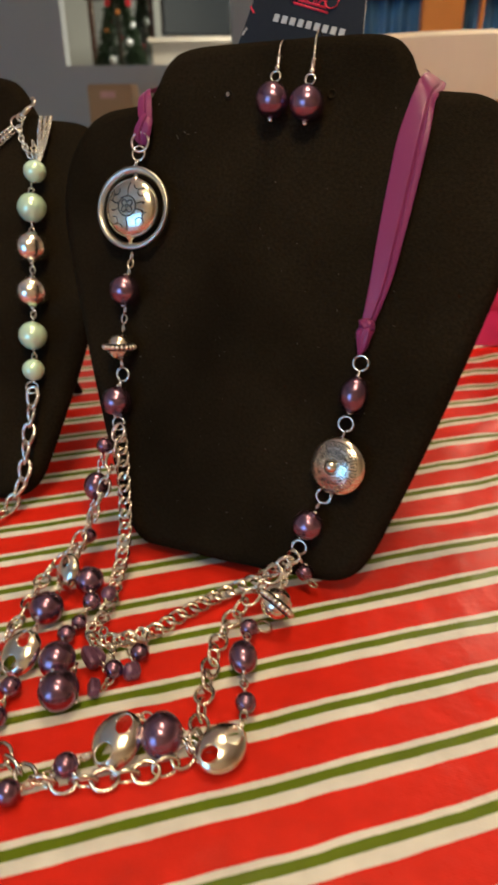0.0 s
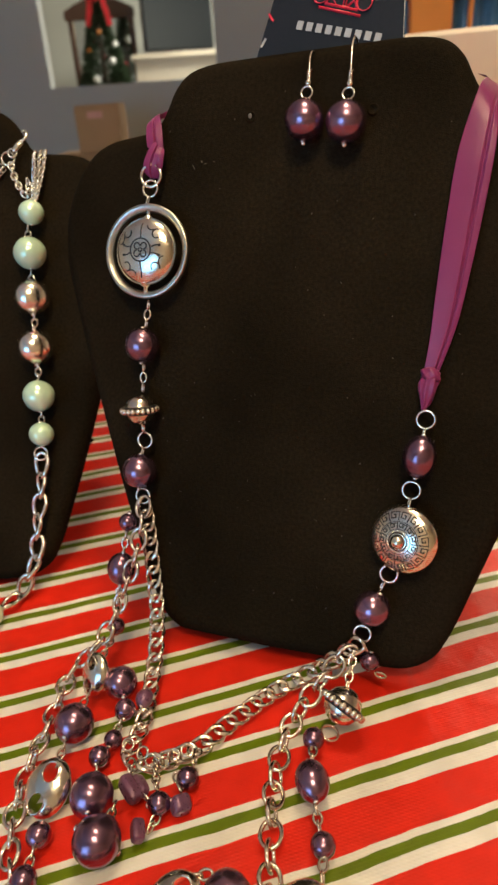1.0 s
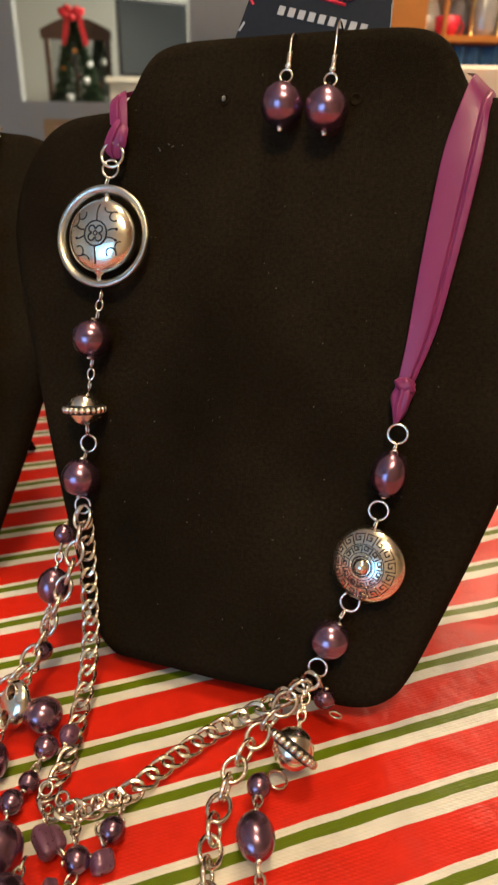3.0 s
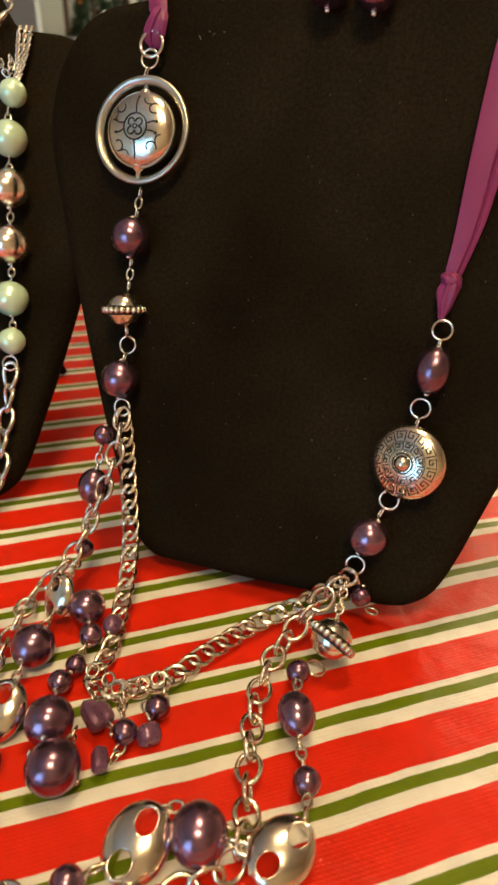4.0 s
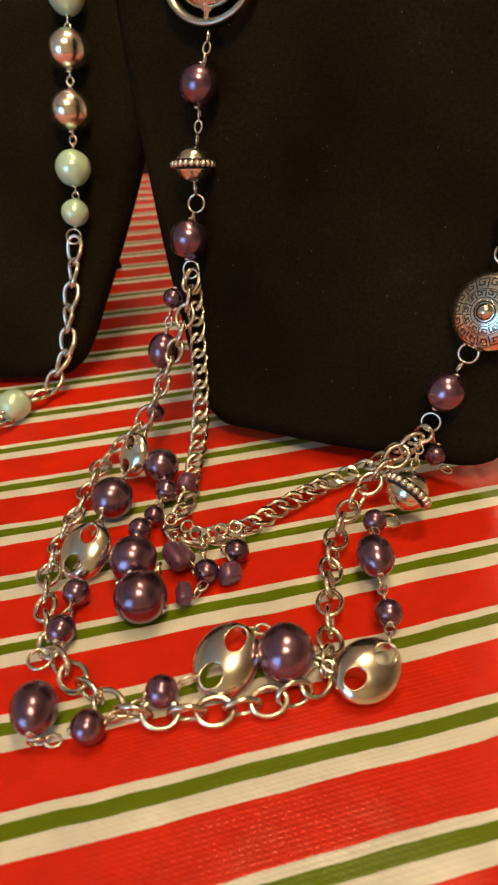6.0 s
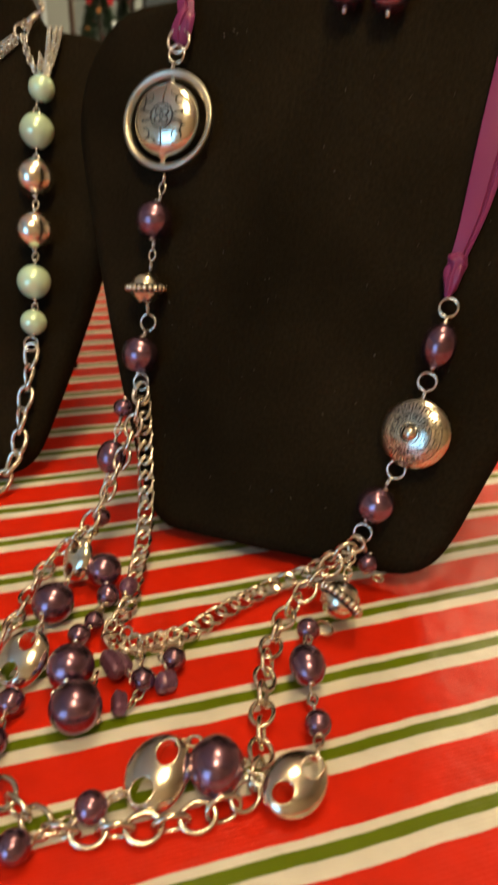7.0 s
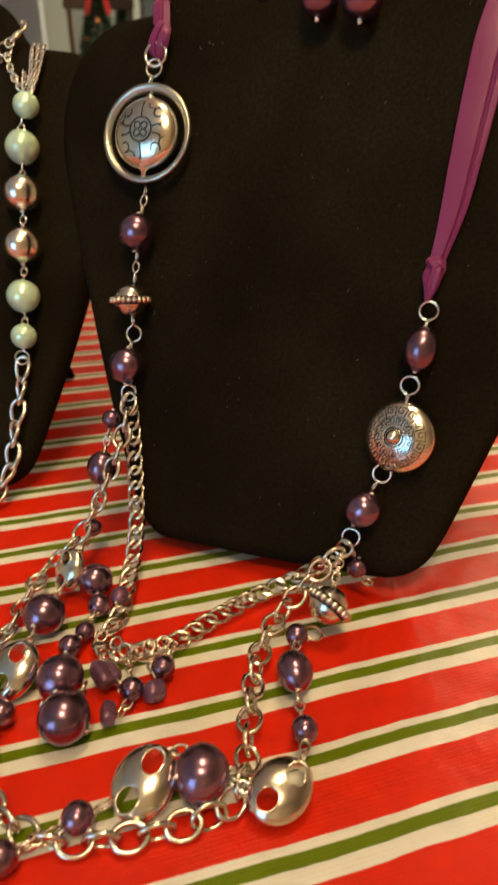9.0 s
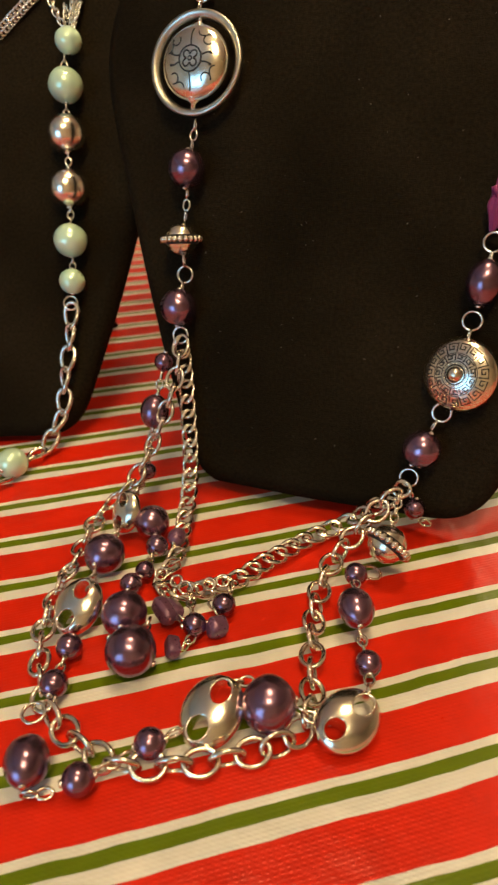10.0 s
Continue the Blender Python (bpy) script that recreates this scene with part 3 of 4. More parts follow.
rows = [[bm.verts.new((x, y, cloth_z(x, y))) for x in xs] for y in ys]
for a, b in zip(rows, rows[1:]):
    for i in range(len(xs) - 1):
        bm.faces.new((a[i], a[i + 1], b[i + 1], b[i]))


def hem(edge, dx, dy):
    """The overhang of the cloth at one side."""
    prev = edge
    for k in range(1, 7):
        cur = [bm.verts.new((v.co.x + dx * (0.006 * k + 0.012 * math.sin(40 * (v.co.x + v.co.y)) * k / 6), v.co.y + dy * (0.006 * k + 0.012 * math.sin(40 * (v.co.x + v.co.y)) * k / 6), v.co.z - 0.045 * k)) for v in edge]
        for i in range(len(edge) - 1):
            bm.faces.new((prev[i], prev[i + 1], cur[i + 1], cur[i]))
        prev = cur


hem(rows[0], 0, -1)
hem(rows[-1], 0, 1)
hem([r[0] for r in rows], -1, 0)
hem([r[-1] for r in rows], 1, 0)
bmesh.ops.recalc_face_normals(bm, faces=bm.faces[:])
cloth = part("tablecloth", bm, CLOTH, None)
tagged(cloth, "glossy vinyl tablecloth with red, white and green stripes", "tablecloth")

# crumpled pink cloth at the far side
bm = bmesh.new()
bmesh.ops.create_icosphere(bm, subdivisions=5, radius=1)
for v in bm.verts:
    c = v.co.copy()
    k = 1 + 0.35 * noise.noise(c * 2.1) + 0.16 * noise.noise(c * 6)
    v.co = Vector((c.x * 0.12 * k, c.y * 0.085 * k, max(0.0, c.z * 0.105 * k + 0.05)))
pink = part("pink_cloth", bm, PINK_CLOTH, None, m=pose(0.33, 0.745, 0.001))
tagged(pink, "crumpled hot pink plush cloth lying on the table", "cloth")

# ---- display busts ----
def face_frame(turn, lean, x, y, z):
    """A frame on the front of a bust: x across, y up its slope, z out of its face."""
    t, s = radians(turn), radians(lean)
    u = Vector((math.cos(t), math.sin(t), 0))
    f = Vector((-math.sin(t), math.cos(t), 0))
    v = Vector((0, 0, 1)) * math.cos(s) + f * math.sin(s)
    n = u.cross(v)
    m = Matrix((u, v, n)).transposed().to_4x4()
    return Matrix.Translation((x, y, z)) @ m


MAIN = face_frame(-20.7, 20.5, 0.0205, 0.3873, 0.2475)
SIDE = face_frame(1.0, 26.0, -0.2167, 0.4879, 0.2362)
THICK, EDGE = 0.019, 0.0085


def bust_outline(sway):
    """Half of the outline, from the neck's top to the foot, then mirrored; the whole leans sideways by sway degrees."""
    pts = [(0.0, 0.0298), (0.030, 0.0297), (0.048, 0.0292), (0.0600, 0.0262), (0.0672, 0.0195), (0.0712, 0.0115), (0.0748, 0.0052), (0.0800, 0.0012), (0.0900, -0.0002), (0.1030, -0.0022),
           (0.1150, -0.0090), (0.1250, -0.0235), (0.1300, -0.0420), (0.1297, -0.0600), (0.1250, -0.0810), (0.1115, -0.1290), (0.0970, -0.1760), (0.0845, -0.2120),
           (0.0750, -0.2370), (0.0670, -0.2485), (0.0540, -0.2545), (0.030, -0.2550), (0.0, -0.2550)]
    half = spline([(a, b, 0) for a, b in pts], 5)
    whole = half + [Vector((-p.x, p.y, 0)) for p in half[-2:0:-1]]
    c, k = math.cos(radians(sway)), math.sin(radians(sway))
    return [Vector((c * p.x - k * p.y - 0.145 * k, max(-0.2552, k * p.x + c * p.y), 0)) for p in whole]


def padded_board(outline, thick, edge):
    """A board with a full rounded rim; its front lies at z = 0."""
    n = len(outline)
    norm = []
    for i in range(n):
        d = (outline[(i + 1) % n] - outline[i - 1]).normalized()
        norm.append(Vector((-d.y, d.x, 0)))
    if sum(norm[i].dot(outline[i]) for i in range(n)) > 0:
        norm = [-k for k in norm]
    bm = bmesh.new()
    rings = []
    steps = [(edge * (1 - math.sin(a)), -edge * (1 - math.cos(a))) for a in [math.pi / 2 * k / 6 for k in range(7)]]
    prof = steps + [(o, -thick - z) for o, z in steps[::-1]]
    for o, z in prof:
        rings.append([bm.verts.new(outline[i] + norm[i] * o + Vector((0, 0, z))) for i in range(n)])
    for a, b in zip(rings, rings[1:]):
        for i in range(n):
            j = (i + 1) % n
            bm.faces.new((a[i], a[j], b[j], b[i]))
    bm.faces.new(rings[0])
    bm.faces.new(rings[-1][::-1])
    bmesh.ops.recalc_face_normals(bm, faces=bm.faces[:])
    return bm


def display_bust(F, lean, label, sway=0.0):
    """A velvet bust with earring holes and an easel leg behind it."""
    base = F @ Vector((0, -0.2550, -THICK / 2))
    up = Vector((0, 0, 1))
    u = F.to_3x3() @ Vector((1, 0, 0))
    fwd = up.cross(u)
    root = Matrix((u, fwd, up)).transposed().to_4x4()
    root.translation = Vector((base.x, base.y, 0))
    t = thing("display_bust", root, label, "display bust", "necklace busts")
    part("board", padded_board(bust_outline(sway), THICK, EDGE), VELVET, t, m=F)
    for x in (-0.0315, 0.0252):
        part("eyelet", lathe([(0, -0.0002), (0.0016, -0.0001), (0.0019, 0.0003), (0.0023, 0.0004), (0.0026, 0), (0.0026, -0.001)], 24), VELVET, t, m=F @ pose(x, 0, 0.0002))
    # the leg: from the back, at a height of 0.16, down to the table behind
    s = math.tan(radians(lean))
    y1 = 0.16 * s + THICK / math.cos(radians(lean)) * 0.55 + 0.006
    bm = bmesh.new()
    foot_y = 0.185
    d = Vector((0, foot_y - y1, -0.16)).normalized()
    nrm = Vector((0, -d.z, d.y))
    vs = []
    for k in (0.0, 0.005):
        o = nrm * k
        vs.append([bm.verts.new(Vector(p) + o) for p in ((-0.035, y1, 0.16), (0.035, y1, 0.16), (0.060, foot_y, 0.0), (-0.060, foot_y, 0.0))])
    a, b = vs
    bm.faces.new(a)
    bm.faces.new(b[::-1])
    for i in range(4):
        j = (i + 1) % 4
        bm.faces.new((a[i], b[i], b[j], a[j]))
    bmesh.ops.recalc_face_normals(bm, faces=bm.faces[:])
    bmesh.ops.bevel(bm, geom=bm.edges[:], offset=0.0015, segments=2, affect="EDGES")
    part("easel_leg", bm, VELVET, t, "black velvet folding leg", root, smooth=False)
    return t


display_bust(MAIN, 20.5, "black velvet necklace bust holding the purple necklace", 2.2)
display_bust(SIDE, 26.0, "black velvet necklace bust holding the mint pearl necklace")


def on(F, u, v, n=0.0):
    return F @ Vector((u, v, n))


N_MAIN = MAIN.to_3x3() @ Vector((0, 0, 1))
V_MAIN = MAIN.to_3x3() @ Vector((0, 1, 0))
U_MAIN = MAIN.to_3x3() @ Vector((1, 0, 0))
N_SIDE = SIDE.to_3x3() @ Vector((0, 0, 1))

# lint on the velvet
lint = thing("lint", MAIN @ pose(-0.03, -0.10, 0.0005), "tiny white lint specks on the black velvet", "lint", kind="stuff")
bm = bmesh.new()
rng = random.Random(12)
for i in range(95):
    u, v = rng.uniform(-0.085, 0.075), rng.uniform(-0.23, 0.015)
    a, ln = rng.uniform(0, 3.14), rng.uniform(0.00008, 0.0005) * rng.random() + 0.00008
    if i < 3:
        u, v, ln = (-0.0592, -0.0213, 0.0011) if i == 0 else (-0.057 + 0.002 * i, -0.018 - 0.001 * i, 0.0006)
    d = Vector((math.cos(a), math.sin(a), 0))
    s = Vector((-d.y, d.x, 0)) * 0.00011
    c = Vector((u, v, 0.0004))
    q = [bm.verts.new(c + k) for k in (-d * ln - s, d * ln - s, d * ln + s, -d * ln + s)]
    bm.faces.new(q)
part("specks", bm, LINT, lint, m=MAIN, smooth=False)
bm = ball(0.0009, 0.0011, 0.0005, 14, 9)
for v in bm.verts:
    v.co *= 1 + 0.5 * noise.noise(v.co * 1800)
part("tuft", bm, LINT, lint, "pale tuft of fluff", MAIN @ pose(-0.0315, 0.0004, 0.0006))

# ---- jewellery pieces ----
OVAL_LINK = mesh_of(tube(oval(0.0112, 0.0084), 0.00096, True, 8), SILVER)


def curb_line(length, width, twist, lean, n=26):
    """The centre line of a curb link: an oval twisted into a saddle and leaning in its plane."""
    c, k, out = math.cos(radians(lean)), math.sin(radians(lean)), []
    for i in range(n):
        a = 2 * math.pi * i / n
        x, z = width / 2 * math.cos(a), length / 2 * math.sin(a)
        out.append((c * x + k * z, twist * math.cos(a) * math.sin(a), c * z - k * x))
    return out


def curb_link(length, width, r, twist, lean, file_at):
    """A curb link with its two faces filed flat."""
    bm = tube(curb_line(length, width, twist, lean), r, True, 10)
    for v in bm.verts:
        v.co.y = max(-file_at, min(file_at, v.co.y))
    return mesh_of(bm, SILVER)


CURB_SMALL = curb_link(0.0112, 0.0070, 0.00096, 0.0034, -7, 0.0018)
CURB_LINK = curb_link(0.0108, 0.0066, 0.00094, 0.0034, -7, 0.0018)
BIG_LINK = mesh_of(tube(oval(0.0150, 0.0086, bend=0.002), 0.00135, True, 8), SILVER)
FINE_LINK = mesh_of(tube(oval(0.0050, 0.0033), 0.00055, True, 7), SILVER)
TINY_CURB = mesh_of(tube(oval(0.0036, 0.0026, bend=0.0007), 0.00052, True, 7), SILVER)
RING = mesh_of(tube(oval(0.0077, 0.0077, 28), 0.00064, True, 8), SILVER)
SMALL_RING = mesh_of(tube(oval(0.0050, 0.0050, 20), 0.00055, True, 7), SILVER)
CAP = mesh_of(lathe([(0, -0.0004), (0.0011, -0.0004), (0.0013, 0.0002), (0.0008, 0.0007), (0, 0.0008)], 14), SILVER)
BEADS = {}


def bead(parent, at, rx, rz=None, along=(0, 0, 1), mat=None, name="bead", caps=True):
    """A pearl with a small silver cap at each end of its bore."""
    mat = mat or PURPLE
    rz = rz or rx
    key = (round(rx, 5), round(rz, 5), mat.name)
    if key not in BEADS:
        bm = ball(rx, rx, rz, 36, 22)
        for v in bm.verts:
            v.co *= 1 + 0.042 * noise.noise(v.co * 125 + Vector((3.1, 0.4, rx * 900)))
        BEADS[key] = mesh_of(bm, mat)
    m = aim(at, along, (0.3, -1, 0.2))
    ob = put(name, BEADS[key], parent, m)
    if caps:
        put("cap", CAP, ob, m @ pose(0, 0, rz))
        put("cap", CAP, ob, m @ pose(0, 0, -rz, 180))
    return ob


def eye_links(parent, a, b, face, me=None, pitch=0.0040):
    """Small linked eyes from a to b."""
    a, b = Vector(a), Vector(b)
    n = max(1, round((b - a).length / pitch))
    for i in range(n):
        p = a + (b - a) * ((i + 0.5) / n)
        put("eye_link", me or FINE_LINK, parent, aim(p, b - a, face, 0 if i % 2 else 75))


def ring(parent, at, face, along=(0, 0, 1), small=False):
    return put("ring", SMALL_RING if small else RING, parent, aim(at, along, face))


def saucer(parent, at, along, k=1.0):
    """A ball with a beaded band round its middle."""
    m = aim(at, along, (0.2, -1, 0.1)) @ Matrix.Scale(k, 4)
    b = put("saucer_bead", SAUCER_BODY, parent, m, "antique silver ball with a beaded band")
    put("band", SAUCER_RIM, b, m)
    for i in range(22):
        a = 2 * math.pi * i / 22
        put("stud", SAUCER_STUD, b, m @ pose(0.0090 * math.cos(a), 0.0090 * math.sin(a), 0))
    return b


SAUCER_BODY = mesh_of(lathe([(0, -0.0076), (0.0033, -0.0069), (0.0060, -0.0048), (0.0075, -0.0017), (0.0077, 0), (0.0075, 0.0017), (0.0060, 0.0048), (0.0033, 0.0069), (0, 0.0076)], 40), ANTIQUE)
SAUCER_RIM = mesh_of(lathe([(0.0070, -0.0024), (0.0083, -0.0013), (0.0086, 0.0), (0.0083, 0.0013), (0.0070, 0.0024)], 32), DARK)
SAUCER_STUD = mesh_of(ball(0.00138, 0.00138, 0.0016, seg=10, rings=7), ANTIQUE)


def holed_disc_mesh(r, h):
    """A smooth lens of silver with two round holes through it."""
    prof = [(r * math.cos(a), h * math.sin(a)) for a in [-math.pi / 2 + math.pi * k / 20 for k in range(21)]]
    prof[0], prof[-1] = (0, -h), (0, h)
    body = new("cut_body", mesh_of(lathe(prof, 56), SILVER))
    for sx in (-1, 1):
        c = bmesh.new()
        bmesh.ops.create_cone(c, cap_ends=True, segments=32, radius1=r * 0.335, radius2=r * 0.335, depth=h * 4)
        bmesh.ops.translate(c, verts=c.verts, vec=(sx * r * 0.52, 0, 0))
        cutter = new("cutter", mesh_of(c, SILVER))
        mod = body.modifiers.new("cut", "BOOLEAN")
        mod.operation, mod.object, mod.solver = "DIFFERENCE", cutter, "EXACT"
        bpy.context.view_layer.update()
        me = bpy.data.meshes.new_from_object(body.evaluated_get(bpy.context.evaluated_depsgraph_get()))
        body.modifiers.clear()
        body.data = me
        bpy.data.objects.remove(cutter)
    me = body.data
    bpy.data.objects.remove(body)
    bm = bmesh.new()
    bm.from_mesh(me)
    for e in bm.edges:
        if len(e.link_faces) == 2 and e.calc_face_angle(0) > 0.6:
            e.smooth = False
    for f in bm.faces:
        f.smooth = True
    bm.to_mesh(me)
    bm.free()
    return me


HOLED = holed_disc_mesh(0.0112, 0.0048)
HOLE_RIM = mesh_of(tube(oval(0.0078, 0.0078, 28), 0.00045, True, 8), SILVER)


def holed_disc(parent, m, scale=1.0):
    k = Matrix.Diagonal((scale, 0.82 * scale, scale, 1))
    d = put("holed_disc", HOLED, parent, m @ k, "polished silver lens with two holes")
    for sx in (-1, 1):
        put("hole_rim", HOLE_RIM, d, m @ k @ pose(sx * 0.00582, 0, 0.0039, 90, 0, 0) @ pose(0, 0, 0, 0, 0, 0))
    return d


# ---- the purple necklace ----
neck = thing("necklace", pose(-0.02, 0.25, 0.0), "long purple pearl and silver chain necklace with plum ribbon", "necklace")


def ribbon(parent, left, right, name, label, crease=None):
    """A strip of satin between two edges given as (u, v, n) on the main bust."""
    L = spline(left, 8)
    R = spline(right, 8)
    across = 30
    bm = bmesh.new()
    layers = []
    for side in (0.0, -0.00035):
        g = []
        for i, (a, b) in enumerate(zip(L, R)):
            row = []
            for k in range(across + 1):
                f = k / across
                p = a + (b - a) * f
                p = p + Vector((0, 0, side + 0.0004 * math.sin(math.pi * f)))
                if crease:
                    p.z -= 0.0021 * math.exp(-((f - crease) / 0.035) ** 2) + 0.0016 * max(0.0, f - crease)
                row.append(bm.verts.new(p))
            g.append(row)
        layers.append(g)
    for s, g in enumerate(layers):
        for a, b in zip(g, g[1:]):
            for k in range(across):
                q = (a[k], a[k + 1], b[k + 1], b[k])
                bm.faces.new(q if s else q[::-1])
    t, w = layers
    for i in range(len(t) - 1):
        for k in (0, across):
            bm.faces.new((t[i][k], t[i + 1][k], w[i + 1][k], w[i][k]))
    bmesh.ops.recalc_face_normals(bm, faces=bm.faces[:])
    return part(name, bm, SATIN, parent, label, MAIN)


ribbon(neck, [(0.0660, 0.0200, -0.022), (0.0705, 0.0135, -0.009), (0.0685, 0.0050, 0.003), (0.0632, -0.0190, 0.006), (0.0612, -0.0420, 0.006), (0.0598, -0.0700, 0.006), (0.0588, -0.0960, 0.005), (0.0576, -0.1100, 0.004)],
       [(0.0780, 0.0130, -0.022), (0.0790, 0.0050, -0.009), (0.0775, -0.0046, 0.003), (0.0775, -0.0200, 0.006), (0.0754, -0.0440, 0.006), (0.0728, -0.0670, 0.006), (0.0695, -0.0900, 0.005), (0.0640, -0.1104, 0.004)], "ribbon", "plum satin ribbon, folded", 0.74)


def knot(at, r, stretch, turn, tail):
    """A tied knot of satin with a tapered tail."""
    bm = ball(r, r * 0.75, r * stretch, 28, 20)
    for v in bm.verts:
        a = math.atan2(v.co.y, v.co.x)
        z = v.co.z / (r * stretch)
        k = 1 + 0.10 * math.sin(3 * a + 5 * z) + 0.06 * math.sin(7 * a - 3 * z) + 0.045 * math.sin(13 * a + 2.5 * z)
        if tail:
            k *= (0.42 + 0.62 * (z + 1) / 2) * (1 + 0.16 * math.sin(6 * a + 1.5 * z))
        v.co.x *= k
        v.co.y *= k
    return part("knot", bm, SATIN, neck, "tied plum satin knot", aim(at, V_MAIN, N_MAIN) @ pose(0, 0, 0, 0, turn, 0))


knot(on(MAIN, 0.0606, -0.1125, 0.005), 0.0042, 0.80, -18, False)
knot(on(MAIN, 0.0600, -0.1193, 0.005), 0.0046, 2.0, -8, True)
ribbon(neck, [(-0.0720, 0.0140, -0.024), (-0.0855, 0.0050, -0.010), (-0.0835, -0.0010, 0.003), (-0.0825, -0.0070, 0.006), (-0.0815, -0.0130, 0.006)],
       [(-0.0740, 0.0190, -0.024), (-0.0838, 0.0080, -0.010), (-0.0775, 0.0030, 0.003), (-0.0745, -0.0050, 0.006), (-0.0730, -0.0160, 0.006)], "ribbon", "plum satin ribbon, gathered", 0.55)
ribbon(neck, [(-0.0778, -0.0105, 0.0062), (-0.0800, -0.0150, 0.0078), (-0.0826, -0.0205, 0.0072), (-0.0830, -0.0242, 0.0055), (-0.0805, -0.0268, 0.0040)],
       [(-0.0728, -0.0150, 0.0062), (-0.0728, -0.0180, 0.0072), (-0.0735, -0.0222, 0.0068), (-0.0746, -0.0252, 0.0052), (-0.0768, -0.0270, 0.0040)], "loop", "plum satin loop through the ring", 0.42)
ribbon(neck, [(-0.0752, -0.0128, 0.0068), (-0.0748, -0.0165, 0.0090), (-0.0752, -0.0205, 0.0084), (-0.0760, -0.0235, 0.0060)],
       [(-0.0722, -0.0145, 0.0062), (-0.0716, -0.0180, 0.0078), (-0.0722, -0.0215, 0.0072), (-0.0738, -0.0242, 0.0055)], "fold", "plum satin fold")

F_N, F_V = N_MAIN, V_MAIN
put("ring", mesh_of(tube(oval(0.0105, 0.0105, 28), 0.0009, True, 8), SILVER), neck, aim(on(MAIN, -0.0788, -0.0262, 0.006), F_V, F_N))
ring(neck, on(MAIN, -0.0790, -0.0322, 0.006), F_N, F_V)
eye_links(neck, on(MAIN, -0.0795, -0.0360, 0.006), on(MAIN, -0.0800, -0.0400, 0.007), F_N)

# swivelling medallion in a ring
MC = on(MAIN, -0.0785, -0.0622, 0.0075)
MM = aim(MC, F_N, F_V)
R0 = 0.0206
med = put("medallion_ring", mesh_of(tube([(R0 * math.cos(a), R0 * math.sin(a), 0) for a in [2 * math.pi * i / 72 for i in range(72)]], 0.0024, True, 12, 0.62), BRUSHED), neck, MM, "brushed silver ring")
DR, DH = 0.0162, 0.0072


def dome(r):
    return DH * math.sqrt(max(0, 1 - (r / DR) ** 2)) ** 0.8


plate = put("medallion_disc", mesh_of(lathe([(0, -DH)] + [(DR * math.sin(a), -dome(DR * math.sin(a))) for a in [math.pi / 2 * k / 12 for k in range(1, 13)]] + [(DR * math.sin(a), dome(DR * math.sin(a))) for a in [math.pi / 2 * k / 12 for k in range(11, 0, -1)]] + [(0, DH)], 64), ANTIQUE), med, MM, "engraved silver disc")


def engrave(parent, frame_m, pts, shape, r=0.00028, mat=None):
    """A dark engraved line on a domed face, pts as (radius, angle)."""
    p = [(q * math.cos(a), q * math.sin(a), shape(q) - r * 0.2) for q, a in pts]
    return part("engraving", tube(p, r, False, 6), mat or DARK, parent, "", frame_m)


def curl(cx, cy, r, a0, a1, thick):
    """An engraved arc round a centre on the disc."""
    pts = [(cx + r * math.cos(a0 + (a1 - a0) * j / 16), cy + r * math.sin(a0 + (a1 - a0) * j / 16)) for j in range(17)]
    engrave(plate, MM, [(math.hypot(x, y), math.atan2(y, x)) for x, y in pts], dome, thick)


curl(0, 0, 0.0054, 0, 6.3, 0.00042)
for k in range(4):
    a = math.pi / 4 + math.pi / 2 * k
    curl(0.0025 * math.cos(a), 0.0025 * math.sin(a), 0.0015, a - 2.4, a + 2.4, 0.00040)
    curl(0.0110 * math.cos(a), 0.0110 * math.sin(a), 0.0021, a + 0.4, a + 4.6, 0.00036)
    curl(0.0128 * math.cos(a + 0.38), 0.0128 * math.sin(a + 0.38), 0.0024, a + 2.4, a + 4.4, 0.00032)
curl(0, 0, 0.0009, 0, 6.3, 0.00034)
for a, r1 in ((90, 0.0128), (270, 0.0128), (14, 0.0098), (166, 0.0098), (194, 0.0098), (346, 0.0098)):
    engrave(plate, MM, [(0.0058 + (r1 - 0.0058) * j / 10, radians(a) + 0.05 * math.sin(3 * j / 10)) for j in range(11)], dome, 0.00038)
    if r1 < 0.012:
        curl(r1 * math.cos(radians(a)), r1 * math.sin(radians(a)), 0.0003, 0, 6.3, 0.0004)
for sgn in (1, -1):
    put("pivot", mesh_of(lathe([(0, -0.0012), (0.0036, -0.0008), (0.0036, 0.0), (0.0026, 0.0004), (0.0026, 0.0010), (0.0012, 0.0018), (0.0010, 0.0045), (0, 0.0045)], 16), ANTIQUE), med, aim(MC + F_V * sgn * (DR - 0.001), F_V * sgn, F_N))

# the strand below it
eye_links(neck, on(MAIN, -0.0772, -0.0855, 0.006), on(MAIN, -0.0778, -0.0990, 0.007), F_N, pitch=0.0042)
bead(neck, on(MAIN, -0.0785, -0.1075, 0.0090), 0.0086, along=F_V)
eye_links(neck, on(MAIN, -0.0780, -0.1155, 0.007), on(MAIN, -0.0780, -0.1310, 0.007), F_N, pitch=0.0046)
saucer(neck, on(MAIN, -0.0776, -0.1392, 0.0098), (0.0, 0.27, 0.96))
eye_links(neck, on(MAIN, -0.0768, -0.1465, 0.008), on(MAIN, -0.0765, -0.1505, 0.007), F_N)
ring(neck, on(MAIN, -0.0762, -0.1548, 0.006), F_N, F_V)
eye_links(neck, on(MAIN, -0.0764, -0.1590, 0.007), on(MAIN, -0.0766, -0.1625, 0.008), F_N)
bead(neck, on(MAIN, -0.0768, -0.1704, 0.0092), 0.0087, along=F_V)
ring(neck, on(MAIN, -0.0757, -0.1835, 0.0065), F_N, F_V)

